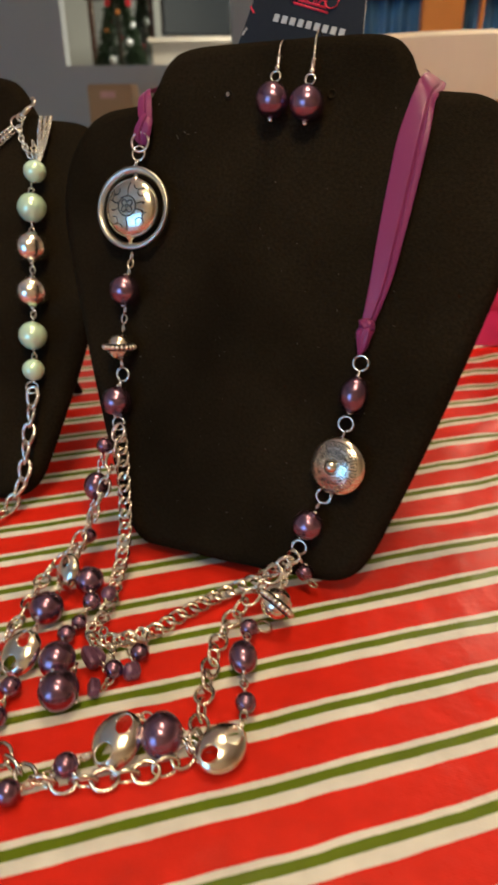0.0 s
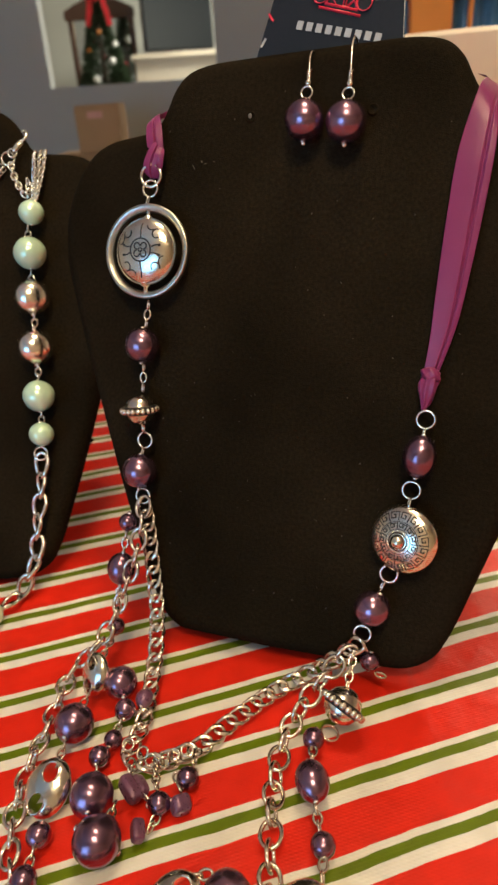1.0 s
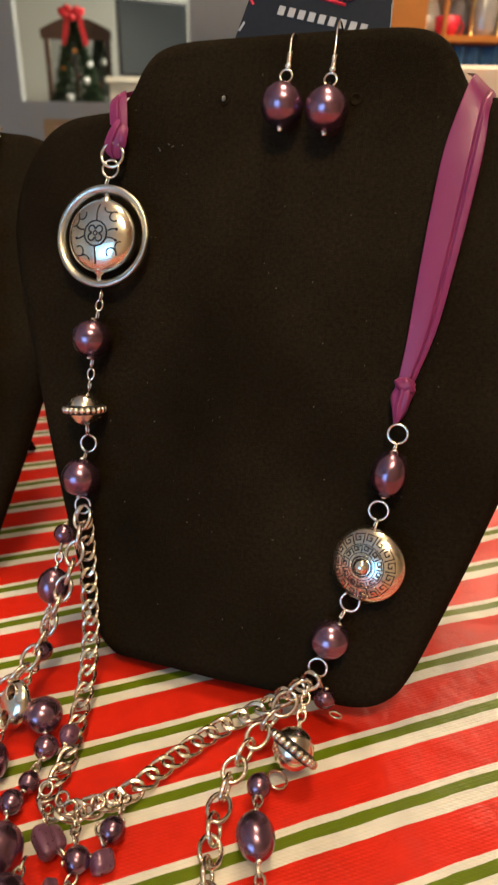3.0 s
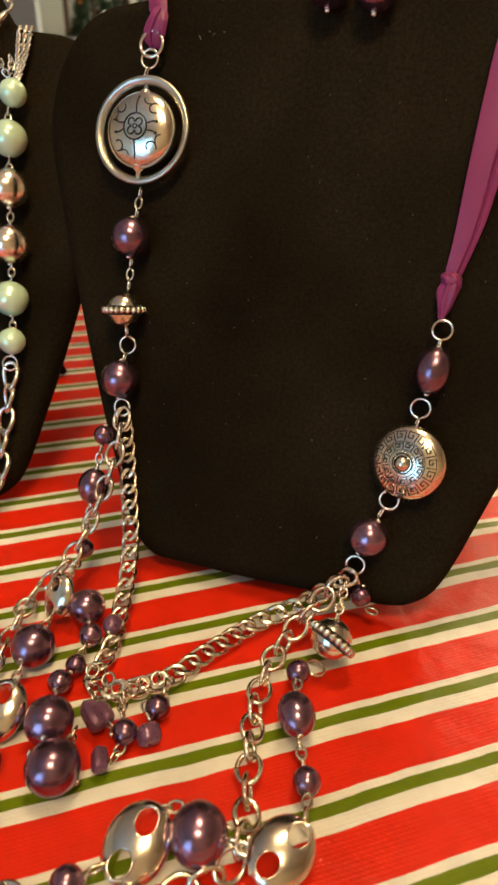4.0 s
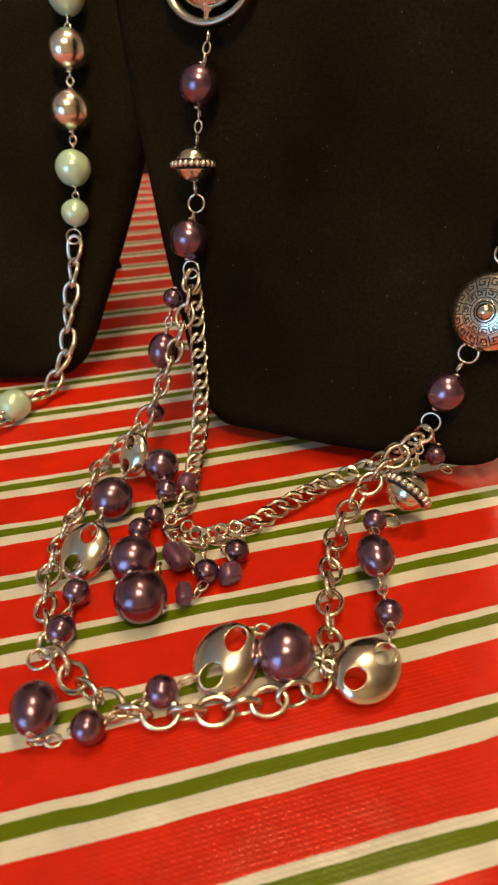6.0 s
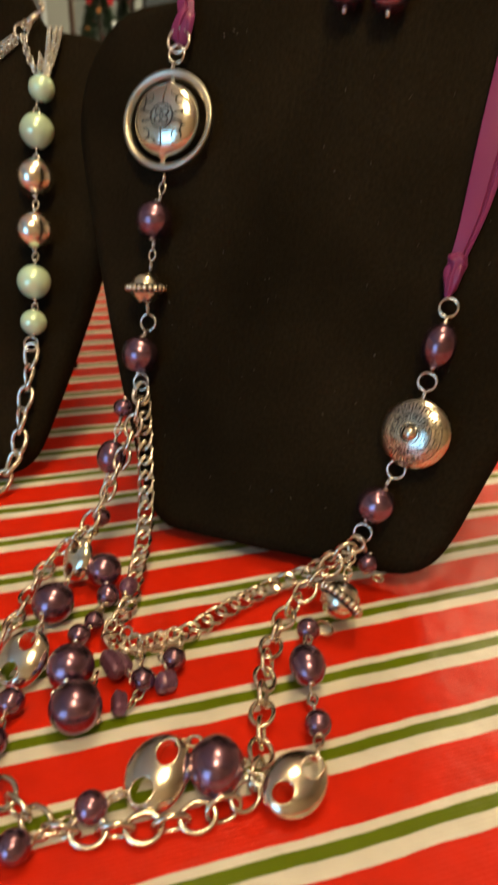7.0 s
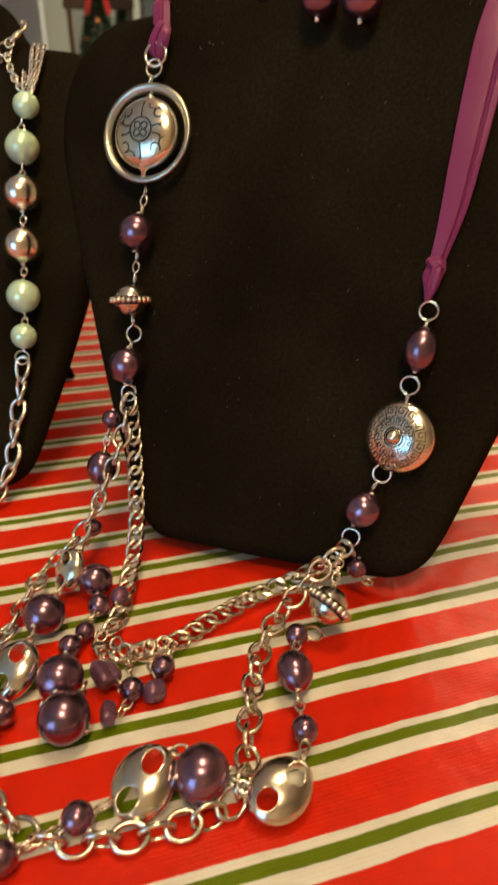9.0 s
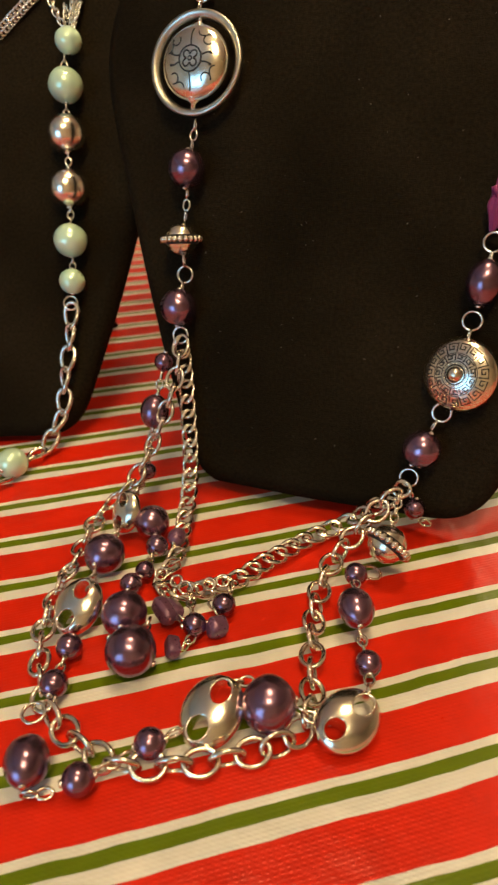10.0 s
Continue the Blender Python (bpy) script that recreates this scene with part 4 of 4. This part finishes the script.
# the other side, under the long ribbon
ring(neck, on(MAIN, 0.0605, -0.1318, 0.006), F_N, F_V)
eye_links(neck, on(MAIN, 0.0603, -0.1362, 0.006), on(MAIN, 0.0600, -0.1392, 0.007), F_N)
D1 = on(MAIN, 0.0603, -0.1385) - on(MAIN, 0.0585, -0.1580)
bead(neck, on(MAIN, 0.0594, -0.1480, 0.0078), 0.0073, 0.0096, D1)
ring(neck, on(MAIN, 0.0572, -0.1635, 0.006), F_N, F_V)
eye_links(neck, on(MAIN, 0.0570, -0.1678, 0.006), on(MAIN, 0.0565, -0.1710, 0.007), F_N)
GC = on(MAIN, 0.0556, -0.1860, 0.0062)
GM = aim(GC, F_N - 0.25 * U_MAIN + 0.02 * V_MAIN, F_V)
GR, GH = 0.0161, 0.0068


def shield(r):
    return GH * (1 - (r / GR) ** 2) ** 0.62 if r < GR else 0.0


key_disc = put("shield_disc", mesh_of(lathe([(0, -0.0070), (0.0085, -0.0062), (0.0125, -0.0044), (GR - 0.0006, -0.0018), (GR, 0.0)] + [(GR * (1 - k / 14), shield(GR * (1 - k / 14))) for k in range(1, 14)] + [(0, GH)], 64), ANTIQUE), neck, GM, "domed silver disc with a Greek key border")
put("boss", mesh_of(ball(0.0035, seg=24, rings=14), SILVER), key_disc, GM @ pose(0, 0, shield(0) - 0.0004))
for rr, rad in ((0.0040, 0.0003), (0.0056, 0.00018), (0.0089, 0.00018)):
    engrave(key_disc, GM, [(rr, 2 * math.pi * i / 48) for i in range(49)], shield, rad)
DOT = mesh_of(ball(0.00042, seg=8, rings=6), SILVER)
for i in range(30):
    a = 2 * math.pi * i / 30
    put("stud", DOT, key_disc, GM @ pose(0.0046 * math.cos(a), 0.0046 * math.sin(a), shield(0.0046)))
for r0, r1, count in ((0.0060, 0.0083, 11), (0.0094, 0.0130, 15)):
    for i in range(count):
        a, w = 2 * math.pi * i / count, 2 * math.pi / count
        h = r1 - r0
        engrave(key_disc, GM, [(r0, a), (r1, a), (r1, a + 0.75 * w), (r0 + 0.32 * h, a + 0.75 * w), (r0 + 0.32 * h, a + 0.32 * w), (r0 + 0.66 * h, a + 0.32 * w), (r0 + 0.66 * h, a + 0.5 * w)], shield, 0.00033)
ring(neck, on(MAIN, 0.0508, -0.2030, 0.006), F_N, F_V)
eye_links(neck, on(MAIN, 0.0492, -0.2068, 0.006), on(MAIN, 0.0474, -0.2110, 0.006), F_N)
bead(neck, on(MAIN, 0.0450, -0.2196, 0.0085), 0.0082, along=on(MAIN, 0.049, -0.21) - on(MAIN, 0.041, -0.229))
ring(neck, on(MAIN, 0.0412, -0.2335, 0.0055), F_N, F_V)

# lower strands: oval chain, curb chain
UPZ = (0.0, -0.35, 1.0)
chain(neck, [(-0.0750, 0.344, 0.074), (-0.0775, 0.334, 0.062), (-0.0830, 0.326, 0.047), (-0.0905, 0.318, 0.031), (-0.1010, 0.309, 0.0165), (-0.1135, 0.303, 0.007), (-0.1170, 0.285, 0.005),
             (-0.1200, 0.262, 0.0045), (-0.1220, 0.240, 0.0042), (-0.1205, 0.222, 0.004), (-0.1170, 0.208, 0.004), (-0.1120, 0.196, 0.0035), (-0.1050, 0.187, 0.003), (-0.0940, 0.178, 0.003),
             (-0.0830, 0.172, 0.003), (-0.0650, 0.1715, 0.003), (-0.0490, 0.1735, 0.003), (-0.0330, 0.178, 0.003), (-0.0245, 0.183, 0.0035), (-0.0200, 0.193, 0.004), (-0.0190, 0.205, 0.004),
             (-0.0180, 0.219, 0.004), (-0.0165, 0.233, 0.004), (-0.0135, 0.248, 0.0045), (-0.0075, 0.263, 0.006), (0.0020, 0.275, 0.010), (0.0140, 0.284, 0.018), (0.0250, 0.288, 0.027)],
      OVAL_LINK, 0.0083, (8, 68), UPZ, "oval_link", 16)
chain(neck, [(-0.0745, 0.346, 0.073), (-0.0735, 0.341, 0.060), (-0.0725, 0.332, 0.043), (-0.0715, 0.321, 0.026), (-0.0720, 0.308, 0.014), (-0.0730, 0.295, 0.008), (-0.0740, 0.278, 0.0045),
             (-0.0765, 0.264, 0.0035), (-0.0790, 0.2545, 0.0035), (-0.0730, 0.2485, 0.0045)],
      CURB_LINK, 0.0073, (0, 4), UPZ, "curb_link", 7)
chain(neck, [(-0.0690, 0.2485, 0.0045), (-0.0640, 0.2490, 0.0045), (-0.0560, 0.2525, 0.0035), (-0.0470, 0.257, 0.0035), (-0.0380, 0.2655, 0.0035),
             (-0.0260, 0.2755, 0.0035), (-0.0160, 0.2835, 0.0035), (-0.0060, 0.2890, 0.0045), (0.0050, 0.2915, 0.0085), (0.0150, 0.2905, 0.017), (0.0250, 0.2885, 0.027)],
      CURB_SMALL, 0.0076, (0, 4), UPZ, "curb_link", 6)




def strand(*items):
    """Beads in a row, joined by eyes: (place, radius, half length, material)."""
    for i, (p, r, h, mat) in enumerate(items):
        prev = Vector(items[i - 1][0]) if i else None
        nxt = Vector(items[i + 1][0]) if i + 1 < len(items) else None
        d = ((nxt or Vector(p)) - (prev or Vector(p))).normalized()
        bead(neck, p, r, h, d, mat)
        if prev:
            q = Vector(p) - prev
            k = q.normalized()
            a, b = prev + k * items[i - 1][1] * 0.95, Vector(p) - k * r * 0.95
            if (b - a).length > 0.0016:
                eye_links(neck, a, b, UPZ)


P, DP = PURPLE, DULL_PURPLE
# outer bead strand
strand(((-0.0835, 0.3415, 0.067), 0.0046, None, P), ((-0.0890, 0.3330, 0.0445), 0.0070, 0.0084, P), ((-0.0930, 0.3190, 0.0190), 0.0043, None, P))
eye_links(neck, (-0.0940, 0.3150, 0.0165), (-0.0975, 0.3010, 0.0160), UPZ)
holed_disc(neck, Matrix.Translation((-0.0995, 0.2925, 0.0135)) @ aim((0, 0, 0), (-0.58, -0.62, 0.52), (0.25, 0.5, 0.8)) @ pose(0, 0, 0, 0, 0, 90), 0.90)
eye_links(neck, (-0.1010, 0.2850, 0.0100), (-0.1035, 0.2760, 0.0100), UPZ)
bead(neck, (-0.1050, 0.2675, 0.0092), 0.0088, along=(-0.3, -1, 0.1))
eye_links(neck, (-0.1070, 0.2590, 0.0080), (-0.1085, 0.2470, 0.0070), UPZ)
holed_disc(neck, Matrix.Translation((-0.1090, 0.2360, 0.0085)) @ aim((0, 0, 0), (-0.15, -0.55, 0.83), (0.35, 0.6, 0.4)) @ pose(0, 0, 0, 0, 0, 90), 1.05)
strand(((-0.1085, 0.2180, 0.0055), 0.0050, None, P), ((-0.1095, 0.2010, 0.0055), 0.0050, None, P))
ring(neck, (-0.1140, 0.1905, 0.0035), (0, -0.3, 1), (0, 1, 0.1))
bead(neck, (-0.1090, 0.1695, 0.0078), 0.0070, 0.0085, (-0.15, 1, 0))
eye_links(neck, (-0.1090, 0.1612, 0.0035), (-0.0995, 0.1620, 0.0035), UPZ)
bead(neck, (-0.0922, 0.1650, 0.0056), 0.0051, along=(1, 0.3, 0))
eye_links(neck, (-0.0870, 0.1680, 0.0050), (-0.0780, 0.1740, 0.0050), UPZ)
bead(neck, (-0.0722, 0.1772, 0.0058), 0.0051, along=(1, 0.3, 0))
eye_links(neck, (-0.0672, 0.1800, 0.0055), (-0.0625, 0.1820, 0.0060), UPZ)
holed_disc(neck, Matrix.Translation((-0.0530, 0.1875, 0.0075)) @ aim((0, 0, 0), (-0.10, -0.45, 0.88), (0.55, 0.75, 0.3)) @ pose(0, 0, 0, 0, 0, 90), 1.12)
eye_links(neck, (-0.0470, 0.1960, 0.0110), (-0.0400, 0.1965, 0.0120), UPZ)
bead(neck, (-0.0342, 0.1890, 0.0096), 0.0092, along=(1, 0.2, 0))
eye_links(neck, (-0.0255, 0.1880, 0.0080), (-0.0190, 0.1850, 0.0070), UPZ)
holed_disc(neck, Matrix.Translation((-0.0088, 0.1845, 0.0070)) @ aim((0, 0, 0), (0.06, -0.36, 0.93), (0.80, 0.58, 0.2)) @ pose(0, 0, 0, 0, 0, 90), 1.05)
eye_links(neck, (-0.0010, 0.1930, 0.0080), (0.0005, 0.2025, 0.0080), UPZ)
bead(neck, (0.0008, 0.2075, 0.0075), 0.0048, along=(0, 1, 0))
eye_links(neck, (0.0003, 0.2125, 0.0075), (-0.0005, 0.2230, 0.0085), UPZ)
bead(neck, (-0.0010, 0.2315, 0.0110), 0.0069, 0.0084, (-0.1, 1, 0.15))
bead(neck, (0.0015, 0.2525, 0.0095), 0.0047, along=(0.4, 1, 0.2))
eye_links(neck, (-0.0005, 0.2400, 0.0100), (0.0012, 0.2480, 0.0100), UPZ)
ring(neck, (0.0092, 0.2590, 0.0045), (0.1, -0.5, 1), (0.3, 1, 0))
saucer(neck, (0.0155, 0.2635, 0.0160), (-0.62, -0.54, -0.56), 1.08)
eye_links(neck, (0.0180, 0.2690, 0.0200), (0.0240, 0.2860, 0.0260), UPZ)
bead(neck, (0.0315, 0.2890, 0.0160), 0.0048, along=(0.2, 0.2, 1))
eye_links(neck, (0.0300, 0.2895, 0.0215), (0.0285, 0.2895, 0.0260), UPZ)
eye_links(neck, (0.0330, 0.2850, 0.0120), (0.0385, 0.2830, 0.0110), UPZ)

# cluster hanging from the curb chain
strand(((-0.0875, 0.2900, 0.0092), 0.0080, None, P), ((-0.0838, 0.2765, 0.0060), 0.0050, None, P), ((-0.0868, 0.2610, 0.0052), 0.0042, None, P), ((-0.0912, 0.2520, 0.0056), 0.0047, None, P),
       ((-0.0898, 0.2310, 0.0094), 0.0088, None, P))
bead(neck, (-0.0838, 0.2120, 0.0098), 0.0093, along=(1, -0.35, -0.45))
eye_links(neck, (-0.0790, 0.2260, 0.0110), (-0.0800, 0.2195, 0.0120), UPZ)
bead(neck, (-0.0755, 0.2820, 0.0065), 0.0042, 0.0048, (0.2, 1, 0), DP)
def chip(at, sx, sy, sz, turn):
    """A worn block bead of purple resin."""
    bm = ball(1.0, seg=28, rings=18)
    for v in bm.verts:
        c = [math.copysign(abs(k) ** 0.55, k) for k in v.co]
        k = 1 + 0.05 * noise.noise(v.co * 2.0)
        v.co = Vector((c[0] * sx * k, c[1] * sy * k, c[2] * sz * k))
    part("chip_bead", bm, DULL_PURPLE, neck, "matt purple block bead", Matrix.Translation(at) @ turn)


chip((-0.0750, 0.2345, 0.0075), 0.0030, 0.0062, 0.0034, pose(0, 0, 0, 8, 20, 38))
chip((-0.0715, 0.2365, 0.0062), 0.0024, 0.0052, 0.0030, pose(0, 0, 0, -6, 35, 30))
bead(neck, (-0.0628, 0.2290, 0.0053), 0.0047, along=(1, 0.2, 0))
eye_links(neck, (-0.0700, 0.2330, 0.0060), (-0.0668, 0.2300, 0.0055), UPZ)
chip((-0.0700, 0.2185, 0.0046), 0.0027, 0.0045, 0.0030, pose(0, 0, 0, 0, 25, 12))
eye_links(neck, (-0.0660, 0.2190, 0.0035), (-0.0630, 0.2245, 0.0040), UPZ)
chip((-0.0540, 0.2285, 0.0046), 0.0040, 0.0036, 0.0040, pose(0, 0, 0, 20, 15, 25))
bead(neck, (-0.0520, 0.2395, 0.0056), 0.0047, along=(1, 1, 0))
eye_links(neck, (-0.0540, 0.2330, 0.0060), (-0.0570, 0.2420, 0.0060), UPZ)
eye_links(neck, (-0.0640, 0.2340, 0.0070), (-0.0660, 0.2450, 0.0060), UPZ)
eye_links(neck, (-0.0760, 0.2410, 0.0080), (-0.0770, 0.2500, 0.0060), UPZ)
eye_links(neck, (-0.0500, 0.2445, 0.0070), (-0.0480, 0.2540, 0.0050), UPZ)
for c in ((-0.0680, 0.2475, 0.0075), (-0.0625, 0.2465, 0.0070), (-0.0585, 0.2495, 0.0075), (-0.0720, 0.2510, 0.0080), (-0.0530, 0.2520, 0.0070), (-0.0790, 0.2560, 0.0075)):
    ring(neck, c, (rng.uniform(-1, 1), -0.5, rng.uniform(0, 1)), (1, rng.uniform(-0.5, 0.5), 0.2), True)

# ---- earrings ----
def earring(u, v, hook_v, rise):
    t = thing("earring", MAIN @ pose(u, hook_v, 0.004), "purple pearl earring on a silver fish hook", "earring", "pair of earrings")
    p = on(MAIN, u, v, 0.0085)
    bead(t, p, 0.0088, along=V_MAIN, name="pearl")
    put("pin", mesh_of(lathe([(0, -0.0012), (0.0012, -0.0008), (0.0012, 0.0008), (0, 0.0012)], 12), SILVER), t, aim(on(MAIN, u + 0.0003, v - 0.0096, 0.0085), V_MAIN, N_MAIN))
    ring(t, on(MAIN, u, v + 0.0118, 0.0075), N_MAIN, V_MAIN, True)
    part("hook", tube(spline([on(MAIN, u, v + 0.0145, 0.006), on(MAIN, u, v + 0.0185, 0.0058), on(MAIN, u - 0.0002, v + 0.75 * rise, 0.0056), on(MAIN, u - 0.0004, v + rise - 0.004, 0.0046), on(MAIN, u - 0.0004, v + rise, 0.0), on(MAIN, u - 0.0004, v + rise - 0.002, -0.012)], 8), 0.00042, False, 7), SILVER, t)
    part("coil", tube([on(MAIN, u + 0.0009 * math.cos(a), v + 0.0176 + 0.0044 * a / 38, 0.0058 + 0.0009 * math.sin(a)) for a in [38 * k / 120 for k in range(121)]], 0.00036, False, 6), SILVER, t)
    put("ball", mesh_of(ball(0.0016, seg=14, rings=9), SILVER), t, Matrix.Translation(on(MAIN, u, v + 0.0162, 0.006)))


earring(-0.0030, -0.0058, 0.020, 0.0320)
earring(0.0155, -0.0074, 0.022, 0.0378)

# ---- the card behind the bust ----
CF = MAIN @ pose(-0.0030, 0.0105, -0.0205)
card = thing("jewellery_card", CF @ pose(0, 0.0, 0), "charcoal hang card with a red emblem and grey bars", "card")
bm = bmesh.new()


def corner(cx, cy, r, a0, a1):
    return [Vector((cx + r * math.cos(radians(a0 + (a1 - a0) * k / 6)), cy + r * math.sin(radians(a0 + (a1 - a0) * k / 6)), 0)) for k in range(7)]


CARD_TOP = 0.0905
outer = [Vector((-0.0475, -0.020, 0)), Vector((0.0385, -0.020, 0))] + corner(0.0268, CARD_TOP - 0.005, 0.005, 0, 90) + corner(-0.0128, CARD_TOP - 0.005, 0.005, 90, 165)
hole = [Vector((0.0115 + 0.0056 * math.cos(2 * math.pi * k / 28), 0.0800 + 0.0056 * math.sin(2 * math.pi * k / 28), 0)) for k in range(28)]
edges = []
for loop in (outer, hole):
    vs = [bm.verts.new(p) for p in loop]
    edges += [bm.edges.new((vs[i], vs[(i + 1) % len(vs)])) for i in range(len(vs))]
bmesh.ops.triangle_fill(bm, use_beauty=True, edges=edges)
ext = bmesh.ops.extrude_face_region(bm, geom=bm.faces[:])
bmesh.ops.translate(bm, verts=[v for v in ext["geom"] if isinstance(v, bmesh.types.BMVert)], vec=(0, 0, -0.0006))
bmesh.ops.recalc_face_normals(bm, faces=bm.faces[:])
sheet = part("sheet", bm, CARD, card, m=CF, smooth=False)
part("edge", tube([(0.0377, -0.010, -0.0003), (0.0351, 0.028, -0.0003), (0.0319, CARD_TOP - 0.006, -0.0003)], 0.00035, False, 6), CARD_EDGE, sheet, "white cut edge", CF)


def ink(pts, r, mat, closed=False, label=""):
    p = [(x, y, 0.0002) for x, y in pts]
    return part("print", tube(p, r, closed, 6, 0.3), mat, sheet, label, CF)


def crown_at(px, py):
    """Places on the emblem, from its own small grid."""
    return 0.0062 + (px - 283) * 0.000147, 0.0512 - (py - 180) * 0.000147


for cx, cy, rr in ((255, 150, 33), (328, 172, 33), (208, 195, 24), (350, 232, 24)):
    x, y = crown_at(cx, cy)
    ink([(x + rr * 0.000147 * math.cos(a), y + rr * 0.000147 * math.sin(a)) for a in [2 * math.pi * k / 30 for k in range(30)]], 0.0008, RED_INK, True)
ink([crown_at(x, y) for x, y in ((290, 135), (284, 106), (293, 90), (308, 84), (322, 92), (326, 110), (310, 130), (297, 140))], 0.00075, RED_INK, True)
ink([crown_at(294, 140), crown_at(282, 238)], 0.00075, RED_INK)
ink([crown_at(306, 142), crown_at(290, 238)], 0.00075, RED_INK)
ink([crown_at(203, 231), crown_at(340, 272)], 0.0008, RED_INK)
ink([crown_at(222, 222), crown_at(330, 254)], 0.00075, RED_INK)
ink([crown_at(228, 218), crown_at(242, 200), crown_at(262, 232)], 0.00075, RED_INK)
ink([crown_at(296, 240), crown_at(318, 224), crown_at(326, 250)], 0.00075, RED_INK)
x0, y0, dx, dy = -0.0165, 0.0372, 0.0424, -0.0100
for k in range(9):
    f = (k + 0.5) / 9
    bx, by = x0 + dx * f, y0 + dy * f
    part("bar", box(-0.0015, 0.0015, -0.0019, 0.0019, 0.0, 0.00025), GREY_INK, sheet, "", CF @ pose(bx, by, 0.0001, 0, 0, -13), smooth=False)
for k in range(7):
    f = 0.05 + 0.14 * k
    bx, by = -0.0410 + 0.0225 * f, 0.004 + 0.080 * f
    part("bar", box(-0.0005, 0.0005, -0.0022, 0.0022, 0.0, 0.00025), RED_INK if k in (3, 5) else GREY_INK, sheet, "", CF @ pose(bx + 0.0015, by, 0.0001, 0, 0, 35 if k % 2 else -30), smooth=False)

# ---- the mint pearl necklace ----
mint = thing("necklace", pose(-0.17, 0.36, 0.0), "mint pearl and silver bead necklace with chunky silver chain", "necklace")
VS = SIDE.to_3x3() @ Vector((0, 1, 0))
for u, v, r, mat in ((0.0772, -0.0396, 0.0071, MINT), (0.0748, -0.0630, 0.0093, MINT), (0.0739, -0.0888, 0.0103, BALL_SILVER), (0.0737, -0.1180, 0.0103, BALL_SILVER), (0.0739, -0.1462, 0.0091, MINT), (0.0738, -0.1686, 0.0070, MINT)):
    bead(mint, on(SIDE, u, v, 0.009), r, along=VS, mat=mat)
seq = [(-0.0396, 0.0071), (-0.0630, 0.0093), (-0.0888, 0.0092), (-0.1180, 0.0092), (-0.1462, 0.0091), (-0.1686, 0.0070)]
for (a, ra), (b, rb) in zip(seq, seq[1:]):
    eye_links(mint, on(SIDE, 0.0745, a - ra + 0.0005, 0.008), on(SIDE, 0.0742, b + rb - 0.0005, 0.008), N_SIDE)
ring(mint, on(SIDE, 0.0715, -0.1800, 0.005), N_SIDE, VS)
chain(mint, [on(SIDE, 0.0712, -0.1870, 0.004), on(SIDE, 0.0690, -0.2060, 0.004), on(SIDE, 0.0660, -0.2220, 0.004), on(SIDE, 0.0645, -0.2390, 0.0045), on(SIDE, 0.0600, -0.2500, 0.006), Vector((-0.1600, 0.3690, 0.005)), Vector((-0.1660, 0.3580, 0.004))], BIG_LINK, 0.0122, (20, 48), N_SIDE, "chunky_link", 8)
bead(mint, (-0.1715, 0.3455, 0.0085), 0.0083, along=(0.4, 1, 0), mat=MINT)
chain(mint, [Vector((-0.1760, 0.3360, 0.004)), Vector((-0.1880, 0.3200, 0.003)), Vector((-0.2050, 0.3100, 0.003)), Vector((-0.2250, 0.3080, 0.003))], BIG_LINK, 0.0118, (15, 60), UPZ, "chunky_link", 8)
# clasp and fine chains at the neck
chain(mint, [on(SIDE, 0.036, -0.030, 0.002), on(SIDE, 0.050, -0.017, 0.003), on(SIDE, 0.0615, -0.0080, 0.003)], TINY_CURB, 0.0026, (38, 50), N_SIDE, "fine_link", 5)
chain(mint, [on(SIDE, 0.038, -0.0325, 0.002), on(SIDE, 0.052, -0.0195, 0.003), on(SIDE, 0.0625, -0.0100, 0.003)], TINY_CURB, 0.0026, (38, 50), N_SIDE, "fine_link", 5)
ring(mint, on(SIDE, 0.0645, -0.0055, 0.004), N_SIDE, VS)
clasp = part("clasp", ball(0.0019, 0.0014, 0.0046, 18, 12), SILVER, mint, "silver lobster clasp", aim(on(SIDE, 0.0712, 0.0005, 0.0060), on(SIDE, 0.0750, 0.0045) - on(SIDE, 0.0680, -0.0030), N_SIDE))
part("claw", tube(spline([on(SIDE, 0.0735, 0.0030, 0.006), on(SIDE, 0.0762, 0.0045, 0.0065), on(SIDE, 0.0768, 0.0075, 0.0055), on(SIDE, 0.0755, 0.0100, 0.004), on(SIDE, 0.0738, 0.0095, 0.004)], 8), 0.0009, False, 8), SILVER, clasp)
put("eye", SMALL_RING, clasp, aim(on(SIDE, 0.0677, -0.0030, 0.0055), on(SIDE, 0.0750, 0.0045) - on(SIDE, 0.0680, -0.0030), N_SIDE))
for du in (0.0, 0.0032, 0.0062):
    chain(mint, [on(SIDE, 0.0785 + du, 0.0000, -0.003), on(SIDE, 0.0795 + du, -0.0050, 0.003), on(SIDE, 0.0788 + 0.7 * du, -0.0180, 0.004), on(SIDE, 0.0778 + 0.2 * du, -0.0320, 0.005)], TINY_CURB, 0.0027, (38, 50), N_SIDE, "fine_link", 5)
chain(mint, [on(SIDE, 0.0660, -0.0100, 0.004), on(SIDE, 0.0680, -0.0180, 0.004), on(SIDE, 0.0725, -0.0270, 0.004), on(SIDE, 0.0755, -0.0250, 0.004), on(SIDE, 0.0750, -0.0180, 0.004)], FINE_LINK, 0.0031, (10, 80), N_SIDE, "extender_link", 12)
